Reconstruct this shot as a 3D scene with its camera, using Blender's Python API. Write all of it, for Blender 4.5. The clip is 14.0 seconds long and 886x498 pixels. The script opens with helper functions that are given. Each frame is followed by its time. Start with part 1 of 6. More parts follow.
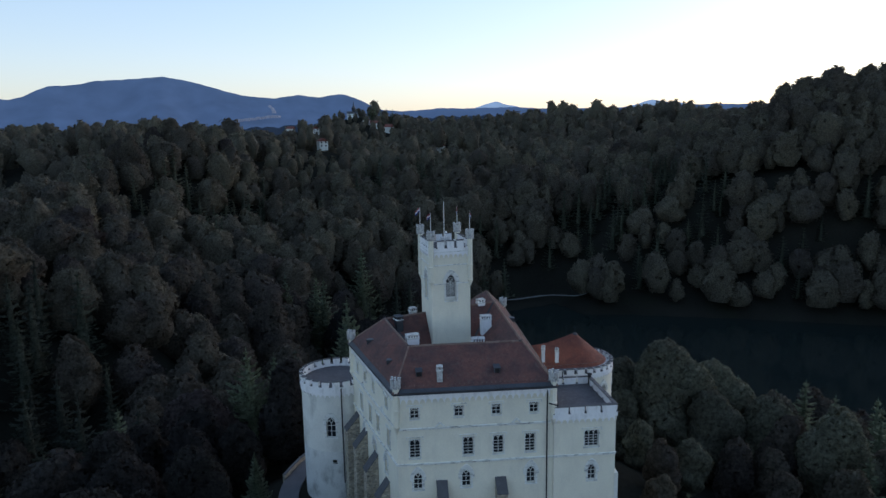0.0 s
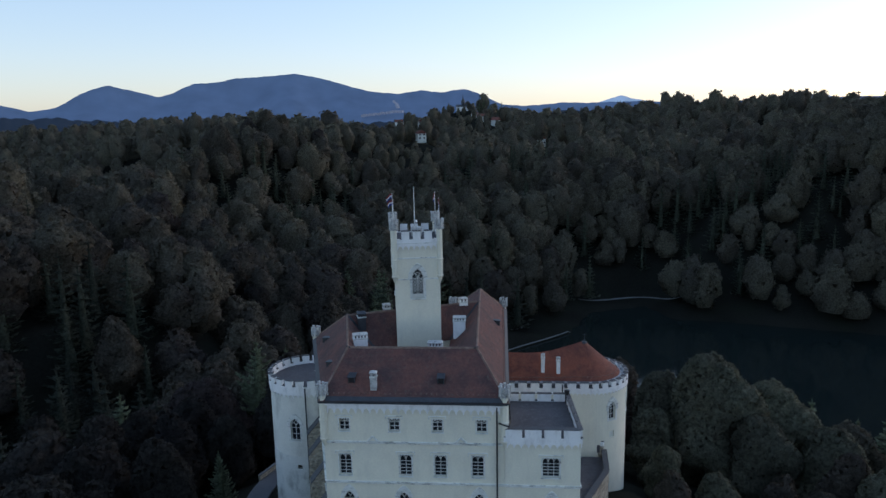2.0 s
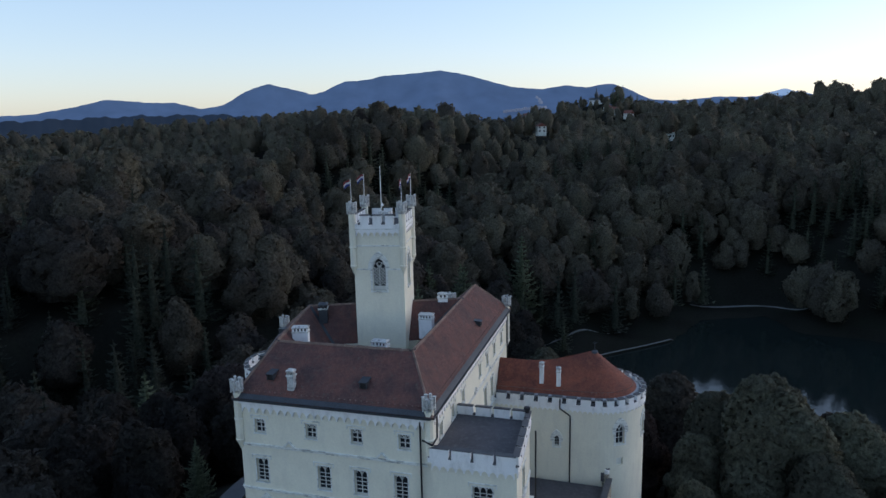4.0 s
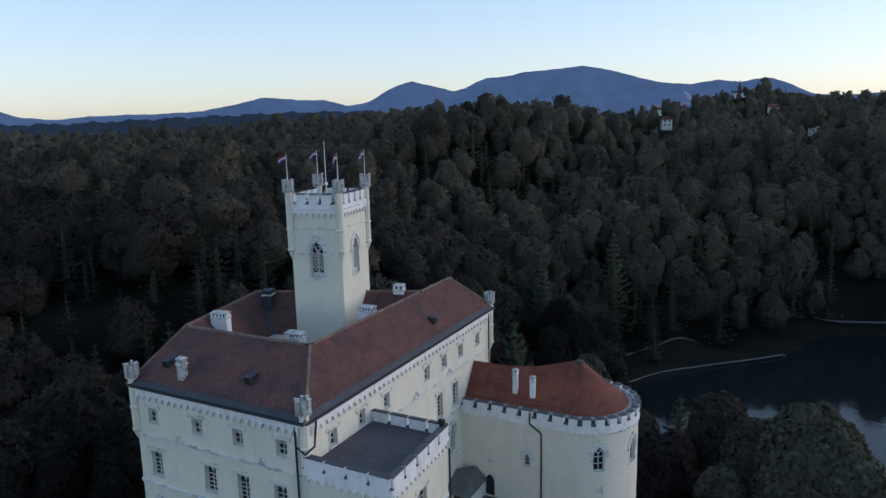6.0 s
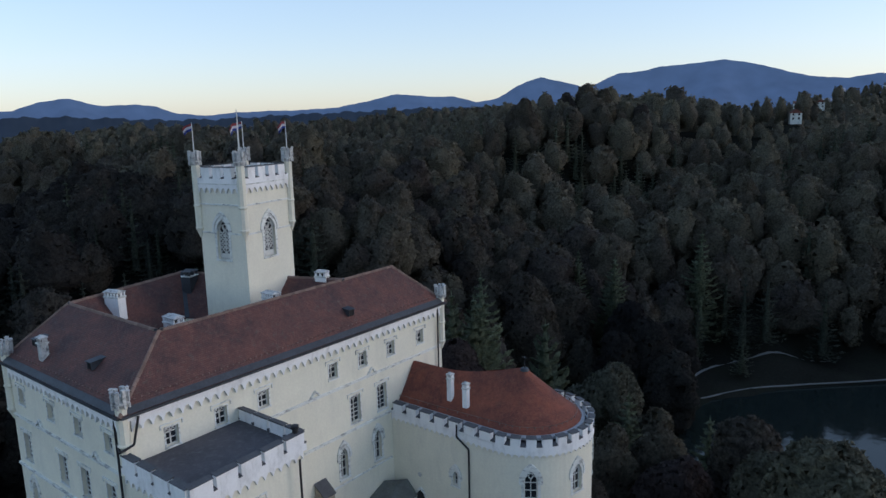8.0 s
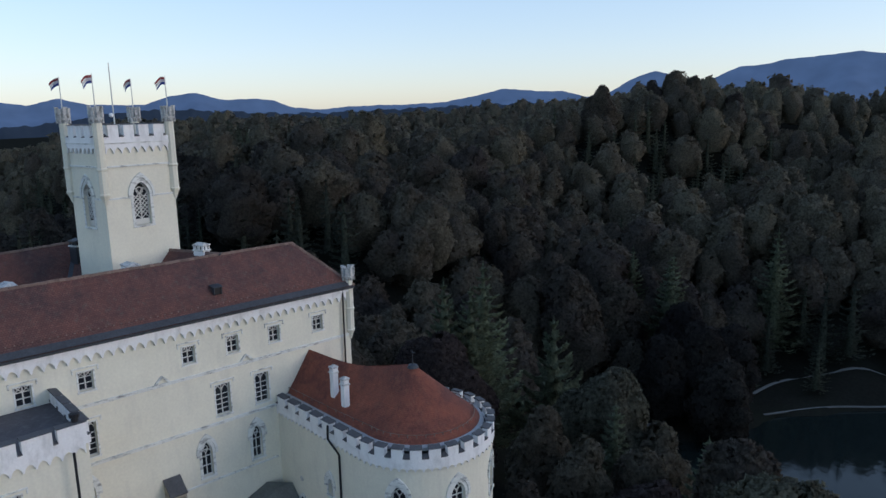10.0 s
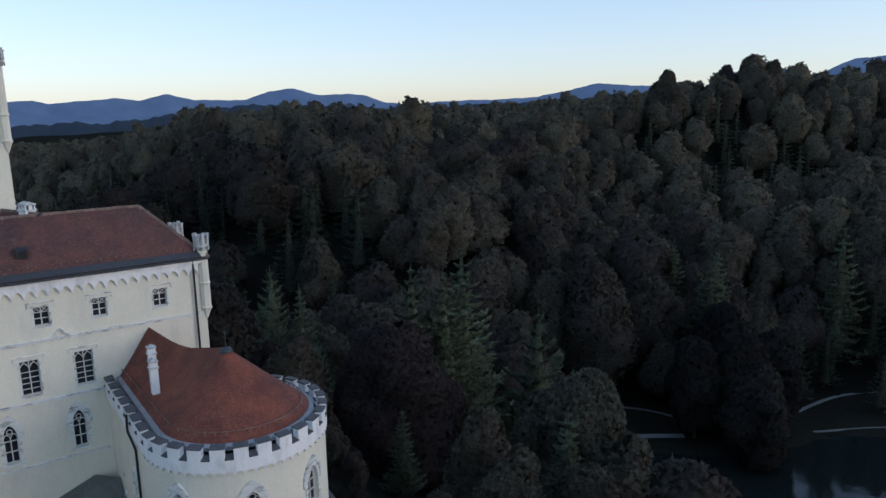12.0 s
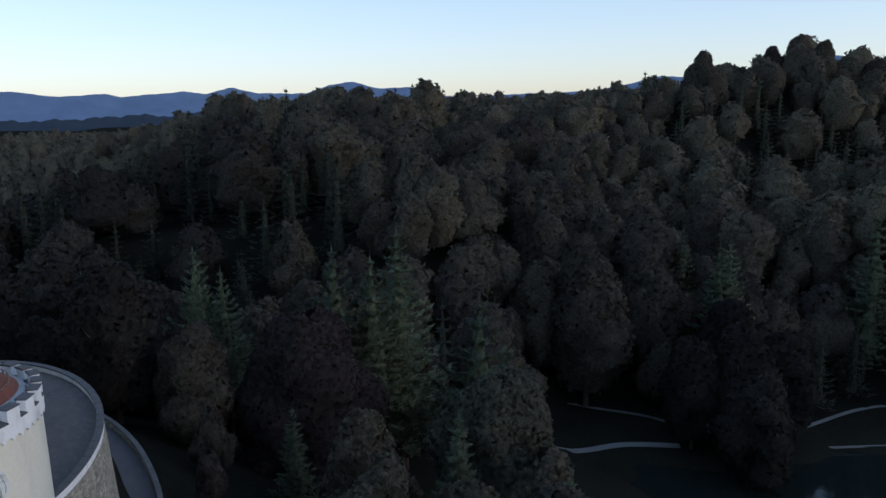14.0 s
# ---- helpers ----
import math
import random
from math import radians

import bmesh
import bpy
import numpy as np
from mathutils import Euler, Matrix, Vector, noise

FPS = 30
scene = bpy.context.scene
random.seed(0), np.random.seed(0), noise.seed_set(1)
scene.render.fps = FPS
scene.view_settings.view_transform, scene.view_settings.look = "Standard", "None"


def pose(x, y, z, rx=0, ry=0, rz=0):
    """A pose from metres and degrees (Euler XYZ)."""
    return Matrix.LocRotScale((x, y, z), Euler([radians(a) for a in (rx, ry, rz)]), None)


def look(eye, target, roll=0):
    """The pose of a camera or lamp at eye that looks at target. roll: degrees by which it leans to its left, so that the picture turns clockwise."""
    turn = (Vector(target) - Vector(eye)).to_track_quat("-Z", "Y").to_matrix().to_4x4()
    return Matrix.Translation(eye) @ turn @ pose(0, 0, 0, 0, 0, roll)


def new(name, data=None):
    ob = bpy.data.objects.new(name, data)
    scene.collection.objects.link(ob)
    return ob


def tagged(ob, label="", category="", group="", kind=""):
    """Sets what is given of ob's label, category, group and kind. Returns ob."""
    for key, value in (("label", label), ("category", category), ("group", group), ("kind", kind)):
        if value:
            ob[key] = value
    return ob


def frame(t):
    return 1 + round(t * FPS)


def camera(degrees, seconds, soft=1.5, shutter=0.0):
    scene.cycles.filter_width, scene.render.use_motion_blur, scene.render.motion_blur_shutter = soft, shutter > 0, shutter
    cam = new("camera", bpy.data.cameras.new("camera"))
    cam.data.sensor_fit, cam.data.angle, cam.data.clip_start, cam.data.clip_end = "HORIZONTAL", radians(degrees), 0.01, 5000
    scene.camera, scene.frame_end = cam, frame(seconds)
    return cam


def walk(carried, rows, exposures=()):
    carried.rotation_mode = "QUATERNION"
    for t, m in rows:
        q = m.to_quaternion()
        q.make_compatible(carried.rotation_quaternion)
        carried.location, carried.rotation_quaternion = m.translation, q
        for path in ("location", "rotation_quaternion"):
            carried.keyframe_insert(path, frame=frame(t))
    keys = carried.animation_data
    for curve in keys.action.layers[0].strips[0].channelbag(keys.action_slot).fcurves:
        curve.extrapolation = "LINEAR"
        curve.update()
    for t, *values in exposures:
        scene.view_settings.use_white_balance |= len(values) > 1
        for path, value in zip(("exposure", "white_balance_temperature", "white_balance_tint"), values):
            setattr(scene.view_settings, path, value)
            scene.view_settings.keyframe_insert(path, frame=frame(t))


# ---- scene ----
cam = camera(64.4, 14.0)
PATH = [
    (0, (0.038, 0.068, 99.814), (0.215, 2.026, 99.446), -1.0),
    (0.5, (5.325, 2.557, 99.192), (5.421, 4.52, 98.821), -1.0),
    (1, (10.566, 5.241, 98.459), (10.574, 7.206, 98.086), -1.05),
    (1.5, (15.752, 8.107, 97.662), (15.675, 10.071, 97.289), -1.1),
    (2, (20.839, 11.15, 96.844), (20.674, 13.108, 96.469), -1.15),
    (2.5, (25.844, 14.367, 96.025), (25.582, 16.314, 95.651), -1.2),
    (3, (30.646, 17.815, 95.234), (30.281, 19.746, 94.858), -1.25),
    (5.5, (51.967, 37.044, 90.921), (51.14, 38.826, 90.546), -1.4),
    (6, (55.615, 41.324, 90.147), (54.697, 43.061, 89.771), -1.4),
    (6.5, (59.069, 45.756, 89.286), (58.064, 47.444, 88.911), -1.4),
    (7, (62.33, 50.369, 88.531), (61.245, 52.007, 88.156), -1.4),
    (9.5, (74.526, 74.856, 83.888), (73.141, 76.249, 83.507), -1.15),
    (10, (76.248, 79.982, 82.924), (74.81, 81.318, 82.541), -1.1),
    (10.5, (77.725, 85.169, 81.809), (76.237, 86.449, 81.424), -1.1),
    (11, (79.061, 90.441, 80.722), (77.533, 91.672, 80.335), -1.1),
    (11.5, (80.07, 95.78, 79.611), (78.506, 96.964, 79.222), -1.1),
    (12, (80.827, 101.177, 78.422), (79.229, 102.315, 78.032), -1.05),
    (12.5, (81.344, 106.636, 77.205), (79.72, 107.735, 76.812), -1.0),
    (13, (81.662, 112.178, 76.033), (80.013, 113.24, 75.639), -1.0),
    (13.5, (81.714, 117.674, 74.87), (80.047, 118.704, 74.472), -1.0),
    (14, (81.592, 123.243, 73.896), (79.905, 124.238, 73.493), -1.0),
]
EXPOSURE = [(0.0, 0.0, 6050, 18), (14.0, 0.0, 6050, 18)]
walk(cam, [(t, look(eye, target, roll)) for t, eye, target, roll in PATH], EXPOSURE)

# ---- light: dusk, the sun just gone behind the hills to the north-east ----
SUN_AZIMUTH = radians(55)
world = bpy.data.worlds.new("dusk_sky")
scene.world = world
world.use_nodes = True
wn = world.node_tree
wn.nodes.clear()
sky = wn.nodes.new("ShaderNodeTexSky")
sky.sky_type = "NISHITA"
sky.sun_disc = False
sky.sun_elevation = radians(11.0)
sky.sun_rotation = SUN_AZIMUTH
sky.air_density, sky.dust_density, sky.ozone_density = 1.0, 0.6, 3.0
bg = wn.nodes.new("ShaderNodeBackground")
bg.inputs["Strength"].default_value = 0.47
wo = wn.nodes.new("ShaderNodeOutputWorld")
# thin high haze evens out the evening sky
soft_sky = wn.nodes.new("ShaderNodeGamma")
soft_sky.inputs["Gamma"].default_value = 0.5
wn.links.new(sky.outputs[0], soft_sky.inputs["Color"])
sky_tone = wn.nodes.new("ShaderNodeHueSaturation")
sky_tone.inputs["Saturation"].default_value = 1.16
wn.links.new(soft_sky.outputs[0], sky_tone.inputs["Color"])
wn.links.new(sky_tone.outputs[0], bg.inputs[0])
wn.links.new(bg.outputs[0], wo.inputs[0])
sun_data = bpy.data.lights.new("sun", "SUN")
sun_data.energy, sun_data.angle, sun_data.color = 0.8, radians(30), (1.0, 0.87, 0.73)
sun = new("sun", sun_data)
sun.matrix_world = look((0, 0, 300), (-math.sin(SUN_AZIMUTH) * 100, -math.cos(SUN_AZIMUTH) * 100, 300 - 100 * math.tan(radians(13))))


# ---- materials ----
def material(name, base, rough=0.8, vary=0.15, scale=1.0, fine=8.0, bump=0.2, metal=0.0, stain=None, stain_amount=0.0,
             stain_scale=0.3, streak=1.0, island=0.0, spec=0.3):
    """A surface with variation at two scales, optional stains stretched downwards, and fine relief."""
    m = bpy.data.materials.new(name)
    m.use_nodes = True
    t = m.node_tree
    n, l = t.nodes, t.links
    p = n["Principled BSDF"]
    p.inputs["Roughness"].default_value = rough
    p.inputs["Metallic"].default_value = metal
    p.inputs["Specular IOR Level"].default_value = spec
    geo = n.new("ShaderNodeNewGeometry")
    big = n.new("ShaderNodeTexNoise")
    big.inputs["Scale"].default_value, big.inputs["Detail"].default_value = scale, 5
    small = n.new("ShaderNodeTexNoise")
    small.inputs["Scale"].default_value, small.inputs["Detail"].default_value = fine, 4
    l.new(geo.outputs["Position"], big.inputs["Vector"])
    l.new(geo.outputs["Position"], small.inputs["Vector"])
    add = n.new("ShaderNodeMath")
    add.operation = "ADD"
    l.new(big.outputs["Fac"], add.inputs[0])
    l.new(small.outputs["Fac"], add.inputs[1])
    fac = add.outputs[0]
    if island:
        isl = n.new("ShaderNodeMath")
        isl.operation = "MULTIPLY_ADD"
        isl.inputs[1].default_value = island
        l.new(geo.outputs["Random Per Island"], isl.inputs[0])
        l.new(fac, isl.inputs[2])
        fac = isl.outputs[0]
    ramp = n.new("ShaderNodeMapRange")
    ramp.inputs["From Min"].default_value, ramp.inputs["From Max"].default_value = 0.6, 1.4 + island
    ramp.inputs["To Min"].default_value, ramp.inputs["To Max"].default_value = 1 - vary, 1 + vary
    l.new(fac, ramp.inputs["Value"])
    mul = n.new("ShaderNodeVectorMath")
    mul.operation = "SCALE"
    mul.inputs[0].default_value = base
    l.new(ramp.outputs[0], mul.inputs["Scale"])
    colour = mul.outputs[0]
    if stain:
        mp = n.new("ShaderNodeMapping")
        mp.inputs["Scale"].default_value = (1, 1, 1 / streak)
        l.new(geo.outputs["Position"], mp.inputs["Vector"])
        sn = n.new("ShaderNodeTexNoise")
        sn.inputs["Scale"].default_value, sn.inputs["Detail"].default_value, sn.inputs["Roughness"].default_value = stain_scale, 7, 0.65
        l.new(mp.outputs[0], sn.inputs["Vector"])
        sr = n.new("ShaderNodeMapRange")
        sr.inputs["From Min"].default_value, sr.inputs["From Max"].default_value = 0.5, 0.75
        sr.inputs["To Max"].default_value = stain_amount
        l.new(sn.outputs["Fac"], sr.inputs["Value"])
        mix = n.new("ShaderNodeMix")
        mix.data_type = "RGBA"
        l.new(sr.outputs[0], mix.inputs[0])
        l.new(colour, mix.inputs[6])
        mix.inputs[7].default_value = (*stain, 1)
        colour = mix.outputs[2]
    l.new(colour, p.inputs["Base Color"])
    if bump:
        b = n.new("ShaderNodeBump")
        b.inputs["Strength"].default_value, b.inputs["Distance"].default_value = bump, 0.05
        l.new(small.outputs["Fac"], b.inputs["Height"])
        l.new(b.outputs[0], p.inputs["Normal"])
    return m


def tile_material(name, base, dark, moss):
    """Clay roof tiles in staggered rows, by the roof's own UV in metres, with weathered patches."""
    m = bpy.data.materials.new(name)
    m.use_nodes = True
    t = m.node_tree
    n, l = t.nodes, t.links
    p = n["Principled BSDF"]
    p.inputs["Roughness"].default_value = 0.8
    p.inputs["Specular IOR Level"].default_value = 0.25
    uv = n.new("ShaderNodeUVMap")
    brick = n.new("ShaderNodeTexBrick")
    brick.inputs["Scale"].default_value = 1.0
    brick.inputs["Brick Width"].default_value, brick.inputs["Row Height"].default_value = 0.2, 0.17
    brick.inputs["Mortar Size"].default_value = 0.014
    brick.inputs["Color1"].default_value = (0.8, 0.8, 0.8, 1)
    brick.inputs["Color2"].default_value = (1.17, 1.17, 1.17, 1)
    brick.inputs["Mortar"].default_value = (0.48, 0.48, 0.48, 1)
    l.new(uv.outputs[0], brick.inputs["Vector"])
    geo = n.new("ShaderNodeNewGeometry")
    big = n.new("ShaderNodeTexNoise")
    big.inputs["Scale"].default_value, big.inputs["Detail"].default_value, big.inputs["Roughness"].default_value = 0.35, 8, 0.7
    l.new(geo.outputs["Position"], big.inputs["Vector"])
    r1 = n.new("ShaderNodeMapRange")
    r1.inputs["From Min"].default_value, r1.inputs["From Max"].default_value = 0.38, 0.62
    l.new(big.outputs["Fac"], r1.inputs["Value"])
    mix = n.new("ShaderNodeMix")
    mix.data_type = "RGBA"
    mix.inputs[6].default_value, mix.inputs[7].default_value = (*base, 1), (*dark, 1)
    l.new(r1.outputs[0], mix.inputs[0])
    lich = n.new("ShaderNodeTexNoise")
    lich.inputs["Scale"].default_value, lich.inputs["Detail"].default_value, lich.inputs["Roughness"].default_value = 2.2, 9, 0.75
    l.new(geo.outputs["Position"], lich.inputs["Vector"])
    r2 = n.new("ShaderNodeMapRange")
    r2.inputs["From Min"].default_value, r2.inputs["From Max"].default_value, r2.inputs["To Max"].default_value = 0.54, 0.7, 0.75
    l.new(lich.outputs["Fac"], r2.inputs["Value"])
    mix2 = n.new("ShaderNodeMix")
    mix2.data_type = "RGBA"
    l.new(r2.outputs[0], mix2.inputs[0])
    l.new(mix.outputs[2], mix2.inputs[6])
    mix2.inputs[7].default_value = (*moss, 1)
    mul = n.new("ShaderNodeMix")
    mul.data_type, mul.blend_type = "RGBA", "MULTIPLY"
    mul.inputs[0].default_value = 0.8
    l.new(mix2.outputs[2], mul.inputs[6])
    l.new(brick.outputs["Color"], mul.inputs[7])
    l.new(mul.outputs[2], p.inputs["Base Color"])
    b = n.new("ShaderNodeBump")
    b.inputs["Strength"].default_value, b.inputs["Distance"].default_value = 0.6, 0.04
    l.new(brick.outputs["Color"], b.inputs["Height"])
    l.new(b.outputs[0], p.inputs["Normal"])
    return m


def leaf_material(name, low, high, scale=0.08):
    m = bpy.data.materials.new(name)
    m.use_nodes = True
    t = m.node_tree
    n, l = t.nodes, t.links
    p = n["Principled BSDF"]
    p.inputs["Roughness"].default_value = 0.75
    p.inputs["Specular IOR Level"].default_value = 0.15
    geo = n.new("ShaderNodeNewGeometry")
    noi = n.new("ShaderNodeTexNoise")
    noi.inputs["Scale"].default_value, noi.inputs["Detail"].default_value = scale, 3
    l.new(geo.outputs["Position"], noi.inputs["Vector"])
    add = n.new("ShaderNodeMath")
    add.operation = "MULTIPLY_ADD"
    add.inputs[1].default_value = 0.16
    l.new(geo.outputs["Random Per Island"], add.inputs[0])
    l.new(noi.outputs["Fac"], add.inputs[2])
    tint = n.new("ShaderNodeAttribute")
    tint.attribute_name = "tint"
    obi = n.new("ShaderNodeObjectInfo")
    add2 = n.new("ShaderNodeMath")
    add2.operation = "MULTIPLY_ADD"
    add2.inputs[1].default_value = 0.5
    each = n.new("ShaderNodeMath")
    each.operation = "ADD"
    l.new(obi.outputs["Random"], each.inputs[0])
    l.new(tint.outputs["Fac"], each.inputs[1])
    l.new(each.outputs[0], add2.inputs[0])
    l.new(add.outputs[0], add2.inputs[2])
    mr = n.new("ShaderNodeMapRange")
    mr.inputs["From Min"].default_value, mr.inputs["From Max"].default_value = 0.5, 1.4
    l.new(add2.outputs[0], mr.inputs["Value"])
    mix = n.new("ShaderNodeMix")
    mix.data_type = "RGBA"
    mix.inputs[6].default_value, mix.inputs[7].default_value = (*low, 1), (*high, 1)
    l.new(mr.outputs[0], mix.inputs[0])
    leafy = n.new("ShaderNodeTexNoise")
    leafy.inputs["Scale"].default_value, leafy.inputs["Detail"].default_value, leafy.inputs["Roughness"].default_value = 1.3, 7, 0.8
    l.new(geo.outputs["Position"], leafy.inputs["Vector"])
    dab = n.new("ShaderNodeMapRange")
    dab.inputs["From Min"].default_value, dab.inputs["From Max"].default_value = 0.4, 0.6
    dab.inputs["To Min"].default_value, dab.inputs["To Max"].default_value = 0.45, 1.55
    l.new(leafy.outputs["Fac"], dab.inputs["Value"])
    sc = n.new("ShaderNodeVectorMath")
    sc.operation = "SCALE"
    l.new(mix.outputs[2], sc.inputs[0])
    l.new(dab.outputs[0], sc.inputs["Scale"])
    l.new(sc.outputs[0], p.inputs["Base Color"])
    ruffle = n.new("ShaderNodeBump")
    ruffle.inputs["Strength"].default_value, ruffle.inputs["Distance"].default_value = 0.6, 0.6
    l.new(leafy.outputs["Fac"], ruffle.inputs["Height"])
    l.new(ruffle.outputs[0], p.inputs["Normal"])
    thin = n.new("ShaderNodeBsdfTranslucent")
    l.new(sc.outputs[0], thin.inputs["Color"])
    blend = n.new("ShaderNodeMixShader")
    blend.inputs[0].default_value = 0.5
    l.new(p.outputs[0], blend.inputs[1])
    l.new(thin.outputs[0], blend.inputs[2])
    l.new(blend.outputs[0], n["Material Output"].inputs["Surface"])
    return m


PLASTER = material("cream_plaster", (0.725, 0.695, 0.57), 0.85, 0.08, 0.4, 5.0, 0.15, stain=(0.45, 0.44, 0.39), stain_amount=0.35, stain_scale=0.6, streak=4.0)
OLD_PLASTER = material("weathered_plaster", (0.66, 0.66, 0.6), 0.88, 0.1, 0.4, 5.0, 0.2, stain=(0.2, 0.21, 0.19), stain_amount=0.7, stain_scale=0.35, streak=2.0)
WHITE = material("white_limewash", (0.8, 0.8, 0.79), 0.8, 0.06, 0.6, 7.0, 0.15, stain=(0.3, 0.3, 0.28), stain_amount=0.5, stain_scale=1.1, streak=2.5)
TRIM = material("white_moulding", (0.68, 0.69, 0.65), 0.8, 0.12, 0.9, 9.0, 0.2, stain=(0.09, 0.09, 0.085), stain_amount=1.0, stain_scale=1.2, streak=0.35)
WOOD_WHITE = material("white_painted_wood", (0.62, 0.62, 0.58), 0.5, 0.08, 2.0, 20.0, 0.1)
GLASS = material("dark_window_glass", (0.02, 0.024, 0.03), 0.15, 0.2, 1.0, 3.0, 0.0, spec=0.5)
SLATE = material("grey_stone_coping", (0.085, 0.085, 0.088), 0.85, 0.35, 1.5, 8.0, 0.4, island=0.4)
METAL = material("grey_sheet_metal", (0.055, 0.06, 0.068), 0.55, 0.3, 0.7, 6.0, 0.1, metal=0.3)
DARK_METAL = material("black_downpipe", (0.02, 0.02, 0.022), 0.5, 0.2, 2.0, 10.0, 0.1)
GUTTER = material("pale_zinc_gutter", (0.3, 0.31, 0.32), 0.6, 0.25, 1.0, 8.0, 0.1, metal=0.2)
LEAD = material("grey_green_lead_sheet", (0.12, 0.125, 0.115), 0.8, 0.3, 0.9, 6.0, 0.2)
TAR = material("grey_roofing_felt", (0.085, 0.08, 0.085), 0.95, 0.25, 0.5, 9.0, 0.4, stain=(0.17, 0.17, 0.17), stain_amount=0.5, stain_scale=2.2)
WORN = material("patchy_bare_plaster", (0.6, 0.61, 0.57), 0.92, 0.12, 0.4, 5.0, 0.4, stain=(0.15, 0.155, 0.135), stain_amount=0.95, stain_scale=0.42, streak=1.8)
STONE = material("rubble_stone", (0.34, 0.3, 0.23), 0.95, 0.45, 0.8, 3.0, 1.0, stain=(0.07, 0.075, 0.06), stain_amount=0.8, stain_scale=1.8, streak=0.6)


def add_stones(mat, scale, depth):
    """Lays rubble stones over a masonry material: each stone its own tone, with pale recessed joints."""
    n, l = mat.node_tree.nodes, mat.node_tree.links
    p = n["Principled BSDF"]
    old = p.inputs["Base Color"].links[0].from_socket
    geo = n.new("ShaderNodeNewGeometry")
    mp = n.new("ShaderNodeMapping")
    mp.inputs["Scale"].default_value = (1, 1, 1.6)
    l.new(geo.outputs["Position"], mp.inputs["Vector"])
    cell, edge = n.new("ShaderNodeTexVoronoi"), n.new("ShaderNodeTexVoronoi")
    edge.feature = "DISTANCE_TO_EDGE"
    for v in (cell, edge):
        v.inputs["Scale"].default_value = scale
        l.new(mp.outputs[0], v.inputs["Vector"])
    grey = n.new("ShaderNodeMapRange")
    grey.inputs["To Min"].default_value, grey.inputs["To Max"].default_value = 0.55, 1.5
    bw = n.new("ShaderNodeRGBToBW")
    l.new(cell.outputs["Color"], bw.inputs[0])
    l.new(bw.outputs[0], grey.inputs["Value"])
    tone = n.new("ShaderNodeVectorMath")
    tone.operation = "SCALE"
    l.new(old, tone.inputs[0])
    l.new(grey.outputs[0], tone.inputs["Scale"])
    joint = n.new("ShaderNodeMapRange")
    joint.inputs["From Max"].default_value = 0.09
    l.new(edge.outputs["Distance"], joint.inputs["Value"])
    mix = n.new("ShaderNodeMix")
    mix.data_type = "RGBA"
    mix.inputs[6].default_value = (0.3, 0.29, 0.26, 1)
    l.new(joint.outputs[0], mix.inputs[0])
    l.new(tone.outputs[0], mix.inputs[7])
    l.new(mix.outputs[2], p.inputs["Base Color"])
    b = n.new("ShaderNodeBump")
    b.inputs["Strength"].default_value, b.inputs["Distance"].default_value = 0.7, depth
    l.new(joint.outputs[0], b.inputs["Height"])
    l.new(b.outputs[0], p.inputs["Normal"])


add_stones(STONE, 2.2, 0.06)
TILES = tile_material("red_clay_tiles", (0.165, 0.072, 0.057), (0.088, 0.05, 0.047), (0.12, 0.105, 0.09))
TILES_NEW = tile_material("bright_clay_tiles", (0.27, 0.085, 0.05), (0.14, 0.05, 0.038), (0.24, 0.11, 0.065))
RIDGE = material("mortared_ridge_tiles", (0.19, 0.13, 0.105), 0.9, 0.4, 2.0, 9.0, 0.4, island=0.8)
GROUND = material("forest_floor", (0.017, 0.017, 0.014), 1.0, 0.4, 0.05, 1.2, 0.3, stain=(0.018, 0.021, 0.014), stain_amount=0.8, stain_scale=0.06, spec=0.0)
GRAVEL = material("pale_gravel_path", (0.17, 0.168, 0.16), 0.95, 0.15, 0.5, 6.0, 0.3)
ASPHALT = material("castle_road", (0.085, 0.085, 0.092), 0.9, 0.2, 0.5, 6.0, 0.3)
LEAF = leaf_material("broad_leaves", (0.06, 0.0515, 0.047), (0.15, 0.136, 0.095))
# paler green leaves, lightened further for the sky's tint on their tops
LEAF_SKYLIT = leaf_material("skylit_green_leaves", (0.085, 0.085, 0.066), (0.19, 0.19, 0.13))
# darker copy of the broad leaves, with the valley's shade in its colour
LEAF_SHADED = leaf_material("shaded_broad_leaves", (0.024, 0.022, 0.022), (0.066, 0.06, 0.05))
LEAF_RED = leaf_material("copper_leaves", (0.049, 0.0385, 0.0385), (0.0823, 0.0648, 0.0595))
NEEDLE = leaf_material("conifer_needles", (0.042, 0.049, 0.0403), (0.0963, 0.11, 0.0752))
NEEDLE_LIGHT = leaf_material("pale_green_needles", (0.1, 0.122, 0.08), (0.26, 0.3, 0.185))
BARK = material("bark", (0.07, 0.06, 0.05), 0.95, 0.4, 1.0, 8.0, 0.6)
BIRCH = material("pale_bark", (0.2, 0.19, 0.17), 0.95, 0.4, 1.0, 8.0, 0.5)


# ---- mesh helpers ----
def part(name, vf, mat, parent=None, label="", smooth=False):
    """Links vertices and faces as one mesh object, under a thing or a part."""
    v, f = vf
    me = bpy.data.meshes.new(name)
    me.from_pydata([tuple(p) for p in v], [], f)
    me.materials.append(mat)
    if smooth:
        me.polygons.foreach_set("use_smooth", [True] * len(me.polygons))
    me.update()
    ob = new(name, me)
    if parent:
        ob.parent = parent
    if label:
        ob["label"] = label
    return ob


def thing(name, label, category, at=(0, 0, 0), group=""):
    e = new(name)
    e.location = at
    return tagged(e, label, category, group)


